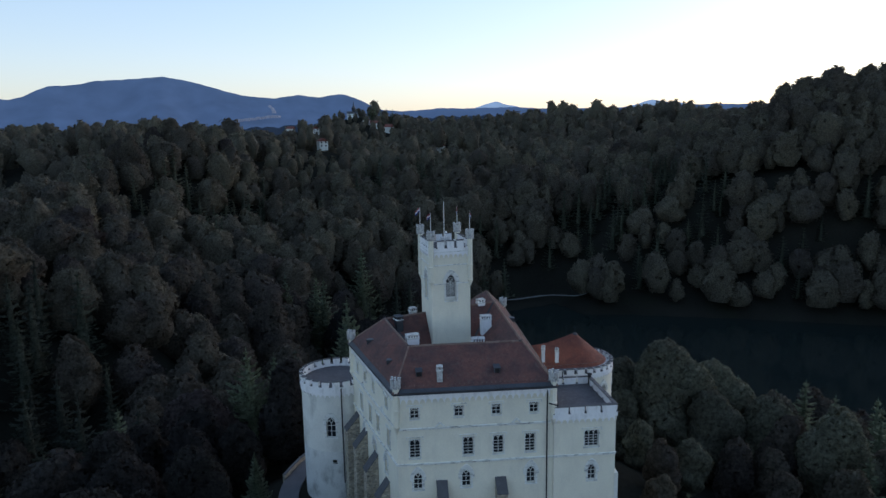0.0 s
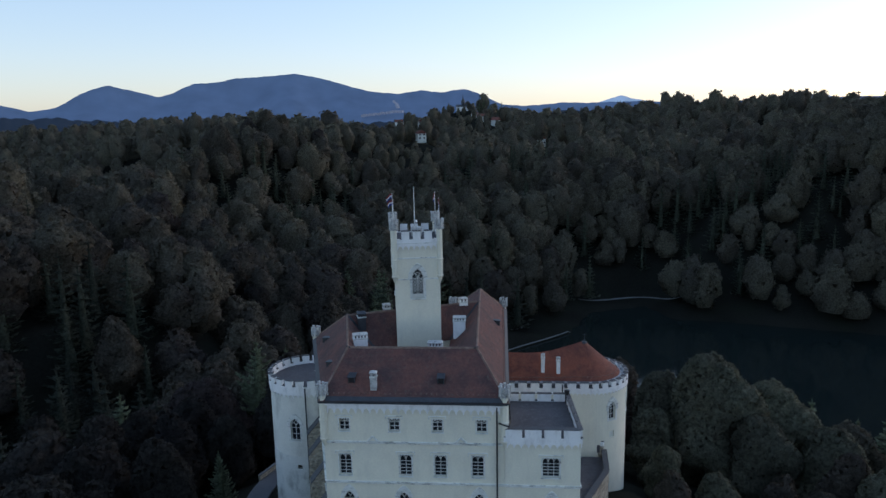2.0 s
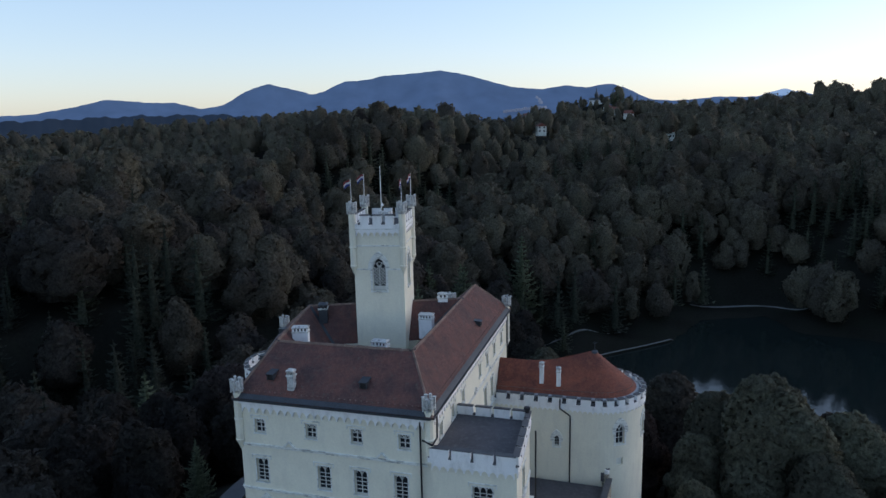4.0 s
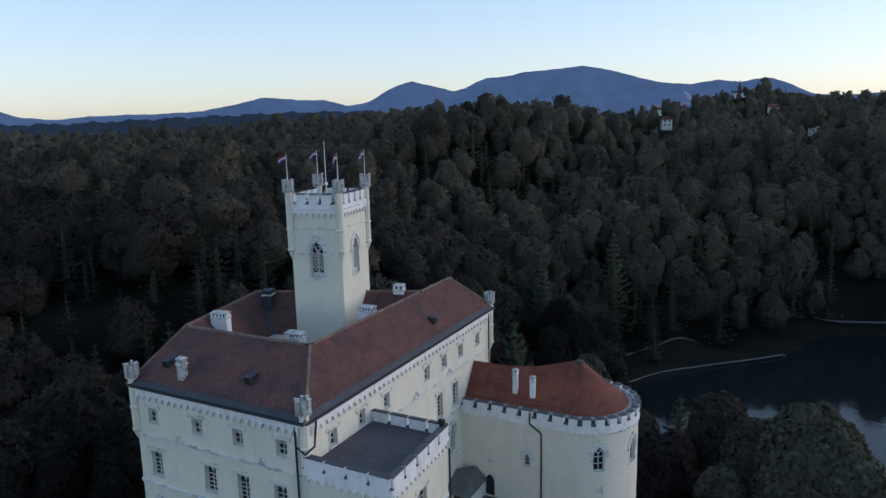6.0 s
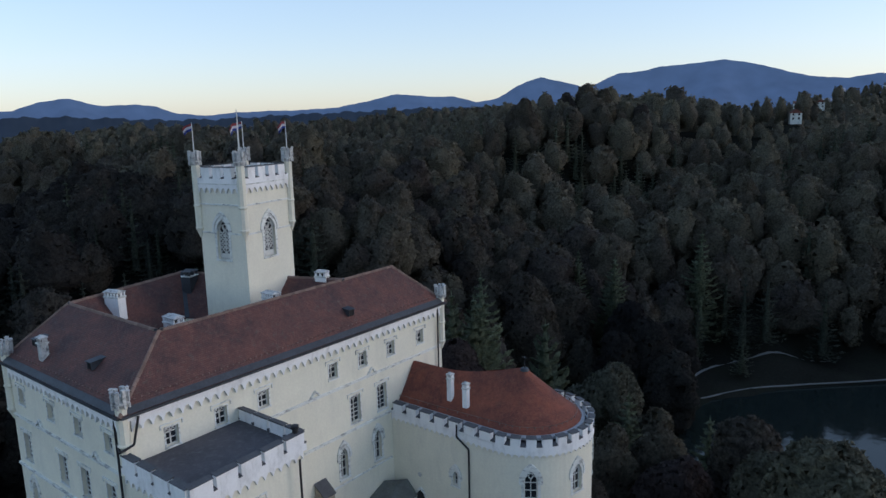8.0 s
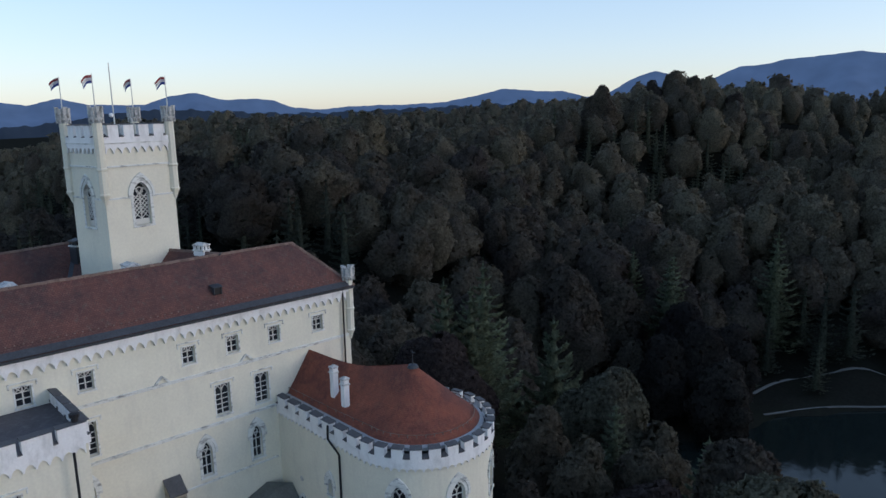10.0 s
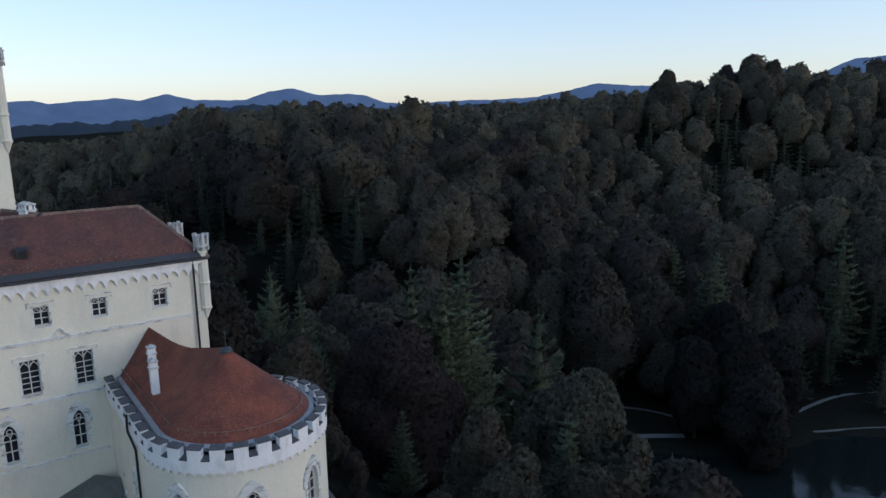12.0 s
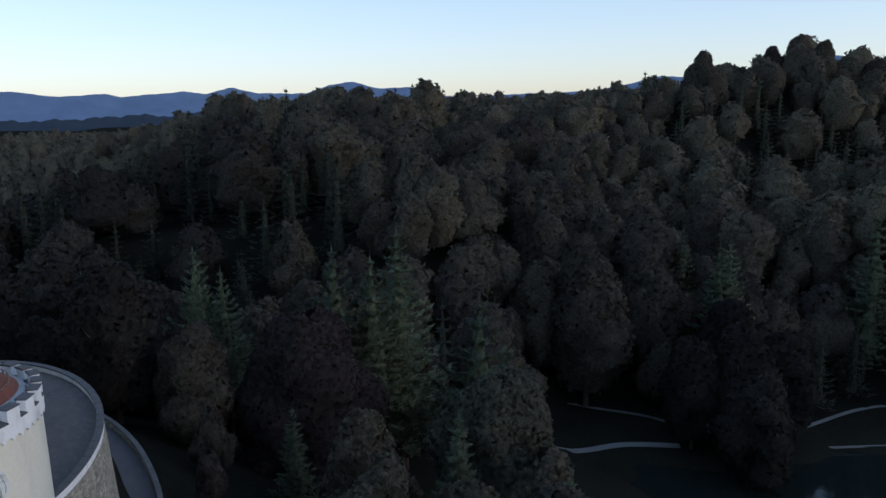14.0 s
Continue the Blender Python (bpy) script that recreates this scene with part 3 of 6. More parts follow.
LAKE = [(-14, 222), (4, 240), (6, 262), (24, 286), (50, 311), (64, 346), (92, 358), (101, 335), (122, 331), (170, 317), (232, 295), (330, 250), (420, 190),
        (300, 130), (200, 150), (120, 172), (70, 186), (20, 205)]
LAKE_LEVEL = 0.8


def lake_distance(x, y):
    """Metres to the shore, negative on the water (arrays)."""
    d = np.full(x.shape, 1e9)
    inside = np.zeros(x.shape, bool)
    for (ax, ay), (bx, by) in zip(LAKE, LAKE[1:] + LAKE[:1]):
        t = np.clip(((x - ax) * (bx - ax) + (y - ay) * (by - ay)) / ((bx - ax) ** 2 + (by - ay) ** 2), 0, 1)
        d = np.minimum(d, np.hypot(x - ax - t * (bx - ax), y - ay - t * (by - ay)))
        cross = ((ay > y) != (by > y)) & (x < (bx - ax) * (y - ay) / (by - ay + 1e-9) + ax)
        inside ^= cross
    return np.where(inside, -d, d)


def waves(x, y):
    return (np.sin(x / 23 + 1.3 * np.sin(y / 41)) + np.sin(y / 29 + 0.8 * np.sin(x / 37) + 2) + 0.6 * np.sin((x + y) / 13 + 1)) * 1.6


def far_rolls(x, y):
    return 22 * np.sin(x / 310 + 0.7 * np.sin(y / 420)) * np.cos(y / 370 + 0.5) + 14 * np.sin((x - y) / 210 + 1)


def land(x, y):
    """The height of the ground (arrays)."""
    x, y = np.asarray(x, float), np.asarray(y, float)
    r = np.hypot(x, y)
    g = 17 + waves(x, y)
    for cx, cy, s, h in HILLS:
        g = g + h * np.exp(-((x - cx) ** 2 + (y - cy) ** 2) / (2 * s * s))
    k = np.clip((r - 900) / 900, 0, 1)
    g = g * (1 - k) + (4 + 0.5 * far_rolls(x, y)) * k
    # the lake's valley and the park at its end
    s = lake_distance(x, y)
    low = np.where(s < 0, np.maximum(-3, LAKE_LEVEL - 0.5 + 0.5 * s), LAKE_LEVEL + 0.5 + 0.045 * np.clip(s, 0, 60))
    bank = np.clip(s / 60, 0, 1) ** 1.1
    g = np.where(s < 0, low, low * (1 - bank) + g * bank)
    for cx, cy, rx, ry in ((-28, 231, 30, 26), (-4, 268, 24, 40), (38, 316, 26, 16), (84, 366, 36, 14)):
        park = np.exp(-(((x - cx) / rx) ** 2 + ((y - cy) / ry) ** 2) ** 2)
        g = np.where(s > 0, g * (1 - park) + (LAKE_LEVEL + 1.0) * park, g)
    # the castle's hill
    dx, dy = (x - 11) / 1.15, np.where(y > 104, (y - 104) / 0.86, (y - 104) / 1.1)
    rc = np.hypot(dx, dy)
    hill = 40.5 - 38 * np.clip((rc - 26) / 88, 0, 1) ** 0.8
    w = np.clip((rc - 85) / 45, 0, 1)
    g = np.where(rc < 130, np.maximum(g * w + hill * (1 - w), np.where(s < 0, g, hill)), g)
    return g


def axis(lo, hi, fine, mid, end):
    a = list(np.arange(lo, hi + fine, fine))
    step = fine
    while a[-1] < end:
        step = min(step * 1.18, 260)
        a.append(a[-1] + step)
    step = fine
    while a[0] > mid:
        step = min(step * 1.18, 260)
        a.insert(0, a[0] - step)
    return np.array(a)


def make_ground():
    xs, ys = axis(-260, 320, 5, -4700, 4700), axis(-20, 470, 5, -900, 4700)
    gx, gy = np.meshgrid(xs, ys)
    gz = land(gx, gy)
    n, m = gx.shape
    v = np.stack([gx, gy, gz], -1).reshape(-1, 3)
    i = np.arange((n - 1) * (m - 1))
    a = (i // (m - 1)) * m + i % (m - 1)
    f = np.stack([a, a + 1, a + m + 1, a + m], 1)
    ob = quick_mesh("ground", v, f, GROUND, smooth=True)
    tagged(ob, "dark wooded valley ground rising into hills", "ground", kind="structure")


def quick_mesh(name, v, quads, mat, smooth=False, normals=None, parent=None, tint=None, tris=None):
    """One mesh from arrays of vertices, four-sided faces and three-sided faces."""
    me = bpy.data.meshes.new(name)
    v, quads = np.ascontiguousarray(v, np.float32), np.ascontiguousarray(quads, np.int32)
    me.vertices.add(len(v))
    me.vertices.foreach_set("co", v.ravel())
    tris = np.zeros((0, 3), np.int32) if tris is None else np.ascontiguousarray(tris, np.int32)
    count = len(quads) + len(tris)
    me.loops.add(quads.size + tris.size)
    me.loops.foreach_set("vertex_index", np.concatenate([quads.ravel(), tris.ravel()]))
    me.polygons.add(count)
    me.polygons.foreach_set("loop_start", np.concatenate([np.arange(len(quads)) * 4, quads.size + np.arange(len(tris)) * 3]).astype(np.int32))
    me.update(calc_edges=True)
    me.validate()
    me.materials.append(mat)
    if smooth or normals is not None:
        me.polygons.foreach_set("use_smooth", np.ones(count, bool))
    if normals is not None:
        me.normals_split_custom_set_from_vertices(np.ascontiguousarray(normals, np.float32).tolist())
    if tint is not None:
        me.attributes.new("tint", "FLOAT", "POINT").data.foreach_set("value", np.ascontiguousarray(tint, np.float32))
    ob = new(name, me)
    if parent:
        ob.parent = parent
    return ob


make_ground()

WATER = bpy.data.materials.new("still_lake_water")
WATER.use_nodes = True
wt = WATER.node_tree
wp = wt.nodes["Principled BSDF"]
wp.inputs["Base Color"].default_value = (0.011, 0.016, 0.015, 1)
wp.inputs["Roughness"].default_value = 0.05
wp.inputs["IOR"].default_value = 1.33
wno = wt.nodes.new("ShaderNodeTexNoise")
wno.inputs["Scale"].default_value, wno.inputs["Detail"].default_value = 0.5, 4
wge = wt.nodes.new("ShaderNodeNewGeometry")
wt.links.new(wge.outputs["Position"], wno.inputs["Vector"])
wbu = wt.nodes.new("ShaderNodeBump")
wbu.inputs["Strength"].default_value, wbu.inputs["Distance"].default_value = 0.25, 0.1
wt.links.new(wno.outputs["Fac"], wbu.inputs["Height"])
wt.links.new(wbu.outputs[0], wp.inputs["Normal"])
tagged(part("lake_water", ([(-60, 120, LAKE_LEVEL), (520, 120, LAKE_LEVEL), (520, 400, LAKE_LEVEL), (-60, 400, LAKE_LEVEL)], [(0, 1, 2, 3)]), WATER),
       "still dark lake water mirroring the evening sky", "water", kind="structure")


def ribbon(name, pts, width, mat, label, category, lift=0.12):
    """A path laid on the ground along a smooth line."""
    P = [Vector(p) for p in pts]
    line = []
    for i in range(len(P) - 1):
        p0, p1, p2, p3 = P[max(i - 1, 0)], P[i], P[i + 1], P[min(i + 2, len(P) - 1)]
        for k in range(8):
            t = k / 8
            line.append(0.5 * ((2 * p1) + (p2 - p0) * t + (2 * p0 - 5 * p1 + 4 * p2 - p3) * t * t + (3 * p1 - p0 - 3 * p2 + p3) * t ** 3))
    line.append(P[-1])
    v, f = [], []
    for i, c in enumerate(line):
        d = (line[min(i + 1, len(line) - 1)] - line[max(i - 1, 0)]).normalized()
        s = Vector((-d.y, d.x)) * width / 2
        z = float(land(c.x, c.y)) + lift
        for k in (-1, 1):
            q = c + s * k
            v += [(q.x, q.y, z), (q.x, q.y, z - 0.35)]
    for i in range(len(line) - 1):
        a, b = i * 4, i * 4 + 4
        f += [(a + 2, a, b, b + 2), (a, a + 1, b + 1, b), (a + 3, a + 2, b + 2, b + 3)]
    ob = part(name, (v, f), mat)
    return tagged(ob, label, category, kind="structure")


ribbon("park_path", [(-47, 226), (-36, 234), (-26, 241), (-12, 246), (-4, 262), (-1, 287), (12, 300), (30, 318)], 1.1, GRAVEL, "pale gravel path through the lakeside park", "path", 0.06)
ribbon("park_path", [(-34, 204), (-23, 212), (-19, 226), (-12, 236)], 1.9, GRAVEL, "pale gravel path by the lake's end", "path")
ribbon("lake_path", [(60, 360), (74, 366), (94, 371), (112, 360)], 1.6, GRAVEL, "pale gravel path along the far lake shore", "path", 0.3)
ribbon("lake_shore_edge", [(5, 262), (14, 277), (26, 290), (50, 313), (58, 330)], 0.38, GRAVEL, "pale stone edging along the lake shore", "path", 0.05)
ROAD = [(-13.5, 94), (-15.5, 101), (-15.6, 110), (-12.0, 118.4), (-4.6, 124.4), (3.3, 127.5), (12.1, 128.6), (19.8, 128.3), (28.5, 126.1), (37.4, 120.4)]
ribbon("castle_road", ROAD, 3.2, ASPHALT, "narrow grey road round the foot of the castle", "road", 0.3)


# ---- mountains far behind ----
# distance haze is put into the colour, as a faint blue emission
def hazed_material(name, base, glow, strength):
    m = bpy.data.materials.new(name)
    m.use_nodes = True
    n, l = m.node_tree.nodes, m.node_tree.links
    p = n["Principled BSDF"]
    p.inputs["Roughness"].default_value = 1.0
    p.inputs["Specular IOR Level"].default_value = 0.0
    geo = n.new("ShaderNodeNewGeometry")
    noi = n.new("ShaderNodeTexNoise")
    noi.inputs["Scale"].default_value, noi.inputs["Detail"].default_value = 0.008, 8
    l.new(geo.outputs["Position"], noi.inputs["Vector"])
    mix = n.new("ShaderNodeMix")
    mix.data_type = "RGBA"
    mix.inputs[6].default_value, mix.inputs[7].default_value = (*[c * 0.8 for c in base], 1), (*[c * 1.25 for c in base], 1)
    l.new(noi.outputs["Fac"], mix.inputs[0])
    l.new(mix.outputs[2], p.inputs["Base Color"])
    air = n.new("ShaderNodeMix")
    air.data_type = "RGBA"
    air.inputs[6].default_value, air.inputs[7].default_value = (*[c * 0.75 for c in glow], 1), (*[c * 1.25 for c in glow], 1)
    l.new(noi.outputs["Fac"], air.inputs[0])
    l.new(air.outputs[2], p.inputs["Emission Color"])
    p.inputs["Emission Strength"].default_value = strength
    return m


# air haze painted over the ranges: bluish base colours that also glow
HAZE_FAR = hazed_material("hazed_blue_mountain", (0.05, 0.07, 0.11), (0.046, 0.082, 0.152), 0.85)
HAZE_MID = hazed_material("hazed_foothill", (0.02, 0.027, 0.034), (0.013, 0.021, 0.038), 0.7)
HAZE_PALE = hazed_material("hazed_far_peak", (0.06, 0.09, 0.14), (0.2, 0.3, 0.42), 1.0)


def range_of_hills(name, profile, dist, mat, label, rough=0.05, foot=-2.0):
    """A mountain range: profile of (bearing, elevation in degrees), with spurs that run down towards the valley."""
    b = np.array(profile, float)
    az = np.arange(b[0, 0], b[-1, 0] + 0.01, 0.12)
    # a smooth crest through the profile
    el = np.interp(az, b[:, 0], b[:, 1])
    ker = np.array([1, 2, 3, 2, 1]) / 9
    el = np.convolve(np.pad(el, 2, "edge"), ker, "valid")
    crest = rough * (np.sin(az * 2.1) * 0.5 + np.sin(az * 5.1 + 1) * 0.4 + np.sin(az * 9.7 + 2) * 0.2)
    # the range bends round the valley
    cx, cy, cz = (np.interp(az, (-5, 15, 30, 50, 64), q) for q in ((18, 28, 45, 68, 80), (10, 20, 32, 66, 105), (97, 95, 92, 86, 79)))
    rows = 10
    v = []
    for k in range(rows):
        t = k / (rows - 1)
        spur = 0.5 + 0.5 * np.sin(az * 0.8 + 1.2 * np.sin(az * 0.37) + 2 * t)
        d = dist - (dist * 0.16) * t * (0.85 + 0.3 * spur)
        e = (el + crest * max(0, 1 - 3 * t)) * (1 - t ** 0.8) + foot * t ** 0.8 + 0.25 * (spur - 0.5) * np.sin(math.pi * t)
        a = np.radians(az)
        v.append(np.stack([cx - d * np.sin(a), cy + d * np.cos(a), cz + d * np.tan(np.radians(e))], -1))
    n = len(az)
    v = np.concatenate(v)
    i = np.arange((rows - 1) * (n - 1))
    a = (i // (n - 1)) * n + i % (n - 1)
    ob = quick_mesh(name, v, np.stack([a, a + n, a + n + 1, a + 1], 1), mat, smooth=True)
    return tagged(ob, label, "mountain", kind="structure")


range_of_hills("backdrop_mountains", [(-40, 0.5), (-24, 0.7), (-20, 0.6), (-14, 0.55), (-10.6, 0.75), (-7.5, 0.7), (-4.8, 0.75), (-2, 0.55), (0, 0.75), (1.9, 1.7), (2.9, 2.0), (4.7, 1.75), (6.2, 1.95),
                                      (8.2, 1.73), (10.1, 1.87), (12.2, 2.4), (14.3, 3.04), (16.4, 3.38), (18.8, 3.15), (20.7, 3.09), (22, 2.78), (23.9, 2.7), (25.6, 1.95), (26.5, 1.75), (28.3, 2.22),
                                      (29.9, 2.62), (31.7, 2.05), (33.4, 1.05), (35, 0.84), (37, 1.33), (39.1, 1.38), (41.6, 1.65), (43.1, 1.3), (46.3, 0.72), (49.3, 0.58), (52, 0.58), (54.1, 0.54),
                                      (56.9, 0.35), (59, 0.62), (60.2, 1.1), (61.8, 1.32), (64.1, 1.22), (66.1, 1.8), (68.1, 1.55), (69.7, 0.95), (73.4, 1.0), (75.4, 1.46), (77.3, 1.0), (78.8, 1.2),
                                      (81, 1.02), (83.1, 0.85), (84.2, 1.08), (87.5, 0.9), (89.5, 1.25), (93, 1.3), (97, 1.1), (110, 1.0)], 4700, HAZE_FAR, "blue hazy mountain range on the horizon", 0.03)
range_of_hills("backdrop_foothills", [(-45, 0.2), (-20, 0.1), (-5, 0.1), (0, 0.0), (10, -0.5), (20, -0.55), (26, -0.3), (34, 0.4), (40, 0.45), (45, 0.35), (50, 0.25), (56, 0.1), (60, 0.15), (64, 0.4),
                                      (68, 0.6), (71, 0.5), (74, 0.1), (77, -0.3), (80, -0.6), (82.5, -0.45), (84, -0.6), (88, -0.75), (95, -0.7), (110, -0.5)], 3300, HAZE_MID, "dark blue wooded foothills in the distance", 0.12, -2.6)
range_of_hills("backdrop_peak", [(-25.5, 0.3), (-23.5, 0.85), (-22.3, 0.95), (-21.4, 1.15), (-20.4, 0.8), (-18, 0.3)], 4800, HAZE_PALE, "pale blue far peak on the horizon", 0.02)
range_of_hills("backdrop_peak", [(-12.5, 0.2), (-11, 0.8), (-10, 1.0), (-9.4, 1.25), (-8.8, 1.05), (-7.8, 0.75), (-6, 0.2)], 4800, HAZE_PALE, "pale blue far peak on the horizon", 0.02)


def far_specks():
    """A pale quarry face and a few white farm buildings at the mountain's foot."""
    ra = random.Random(3)
    g = Build()
    for k in range(7):
        x, y, z, w = -606 - 5 * k + ra.uniform(-6, 6), 4355 + 9 * k, 146 + 6.5 * k, 9 - 0.9 * k
        g.hexa([(x - w, y, z - 5), (x + w, y, z - 6), (x + w, y + 60, z - 6), (x - w, y + 60, z - 5), (x - w * 0.6, y + 8, z + 5), (x + w * 0.5, y + 8, z + 4), (x + w, y + 60, z + 5), (x - w, y + 60, z + 5)])
    tagged(part("backdrop_quarry", g.vf, CHALK), "pale quarry scar on the far mountainside", "quarry", kind="structure")
    g = Build()
    for k in range(16):
        x = -800 + 15 * k + ra.uniform(-5, 5)
        y, z = 4180 + 0.3 * (x + 800), 104 + 0.1 * (x + 800) + ra.uniform(-3, 3)
        w = ra.uniform(2, 6)
        g.box(x - w, x + w, y - 6, y + 90, z - 12, z + ra.uniform(1, 4))
    tagged(part("backdrop_farms", g.vf, CHALK), "scattered white buildings below the far mountain", "buildings", kind="stuff")


# the quarry and farms glow with the same painted haze
CHALK = hazed_material("hazy_pale_stone", (0.13, 0.14, 0.16), (0.075, 0.1, 0.15), 0.9)
far_specks()

# ---- trees ----
rng = np.random.default_rng(7)


def cards(centres, facing, size, spread=0.45, shade=None):
    """Leaf sprays: small three-sided faces round the given centres, facing outwards unevenly; shade: the way the foliage turns as a whole."""
    n = len(centres)
    nrm = facing + rng.normal(0, spread, (n, 3))
    nrm /= np.linalg.norm(nrm, axis=1)[:, None] + 1e-9
    t1 = np.cross(nrm, rng.normal(0, 1, (n, 3)))
    t1 /= np.linalg.norm(t1, axis=1)[:, None] + 1e-9
    t2 = np.cross(nrm, t1)
    s = (size * rng.uniform(0.55, 1.45, n))[:, None]
    v = np.stack([centres - t1 * s - t2 * s * 0.5, centres + t1 * s - t2 * s * 0.5, centres + t2 * s * 1.1], 1)
    keep = (facing if shade is None else shade) + nrm * 0.3
    keep /= np.linalg.norm(keep, axis=1)[:, None] + 1e-9
    return v, np.repeat(keep[:, None], 3, 1)


def core_rings(profile, cols, wobble):
    """The dense inside of a crown: rings of (radius, height), closed at the top."""
    a = np.arange(cols) * 2 * np.pi / cols
    v = []
    for k, (q, z) in enumerate(profile):
        w = q * (1 + rng.normal(0, wobble, cols))
        v.append(np.stack([np.cos(a + 0.4 * k) * w, np.sin(a + 0.4 * k) * w, np.full(cols, z)], 1))
    rows = len(profile)
    f = np.array([(j * cols + i, j * cols + (i + 1) % cols, (j + 1) * cols + (i + 1) % cols, (j + 1) * cols + i) for j in range(rows - 1) for i in range(cols)])
    return np.concatenate(v), f


def girth(t, peak=0.36, point=2.0):
    """How wide a crown is at the height t of it, from 0 at its foot to 1 at its tip."""
    t = np.asarray(t, float)
    up = np.clip((t - peak) / (1 - peak), 0, 1)
    return np.where(t < peak, 0.62 + 0.38 * np.sin(np.pi / 2 * t / peak), np.maximum(1 - up ** point, 0) ** 0.62)


def whole_turn(p, h):
    """The way a crown as a whole faces at the points p."""
    d = np.stack([p[:, 0], p[:, 1], (p[:, 2] - h * 0.45) * 0.6], 1)
    return d / (np.linalg.norm(d, axis=1)[:, None] + 1e-9)


def broad_crown(n, size, h=18.0, r=4.6, lumps=30, grid=(20, 12), base=0.2, peak=0.36, point=2.0, full=0.93):
    """A broadleaved crown: a leafy mass that swells into clumps at the ends of its limbs, with loose sprays on it. Returns vertices, faces, sprays and normals."""
    cols, rows = grid
    t = np.sin(np.linspace(0, 1, rows) * np.pi / 2)
    a = np.arange(cols) * 2 * np.pi / cols
    tt, aa = np.meshgrid(t, a, indexing="ij")
    aa = aa + (np.arange(rows) % 2)[:, None] * np.pi / cols
    wide = r * girth(np.minimum(tt, 0.995), peak, point) * (1 + 0.1 * np.sin(2 * aa + rng.uniform(0, 6)) + 0.06 * np.sin(3 * aa + 5 * tt + rng.uniform(0, 6)))
    k = np.arange(lumps)
    kt = 0.05 + 0.93 * (k + 0.5) / lumps
    ka = k * 2.39996 + rng.normal(0, 0.4, lumps)
    kw = r * rng.uniform(0.38, 0.75, lumps) * (1.1 - 0.35 * kt)
    high = rng.uniform(0.5, 1.2, lumps)
    swell = np.zeros_like(tt)
    for ct, ca, cw, ch in zip(kt, ka, kw, high):
        da = (aa - ca + np.pi) % (2 * np.pi) - np.pi
        d2 = ((da * np.maximum(wide, 0.3 * r)) ** 2 + ((tt - ct) * h * (1 - base)) ** 2 * 1.3) / cw ** 2
        swell = np.maximum(swell, ch * np.sqrt(np.maximum(1 - d2, 0)) * cw / (0.5 * r))
    push = r * (0.56 * swell - 0.32) + rng.normal(0, 0.025 * r, tt.shape)
    lean = rng.normal(0, 0.05 * r, 2)
    slope = np.clip((tt - peak) / (1 - peak), 0, 1) ** 1.5
    out = np.maximum(wide * full + push * (1 - 0.6 * slope), 0.05)
    core = np.stack([np.cos(aa) * out + lean[0] * tt, np.sin(aa) * out + lean[1] * tt, h * (base + (0.96 - base) * tt) + push * 0.8 * slope], -1).reshape(-1, 3)
    f = np.array([(j * cols + i, j * cols + (i + 1) % cols, (j + 1) * cols + (i + 1) % cols, (j + 1) * cols + i) for j in range(rows - 1) for i in range(cols)])
    fn = np.cross(core[f[:, 1]] - core[f[:, 0]], core[f[:, 3]] - core[f[:, 0]])
    cn = np.zeros_like(core)
    for q in range(4):
        np.add.at(cn, f[:, q], fn)
    cn /= np.linalg.norm(cn, axis=1)[:, None] + 1e-9
    soft = cn + whole_turn(core, h) * 0.25 + np.array([0, 0, 0.1])
    # sprays lie loosely on the mass, thicker towards the top
    pick = f[rng.choice(len(f), n, p=np.linalg.norm(fn, axis=1) * (0.4 + core[f[:, 0], 2] / h) / (np.linalg.norm(fn, axis=1) * (0.4 + core[f[:, 0], 2] / h)).sum())]
    w = rng.dirichlet((1, 1, 1, 1), n)[:, :, None]
    u = (cn[pick] * w).sum(1)
    p = (core[pick] * w).sum(1) + u * rng.uniform(-0.2, 1.5, n)[:, None] * size
    v, nr = cards(p, u, size, 0.75, (soft[pick] * w).sum(1))
    return core, f, v.reshape(-1, 3), nr.reshape(-1, 3), soft


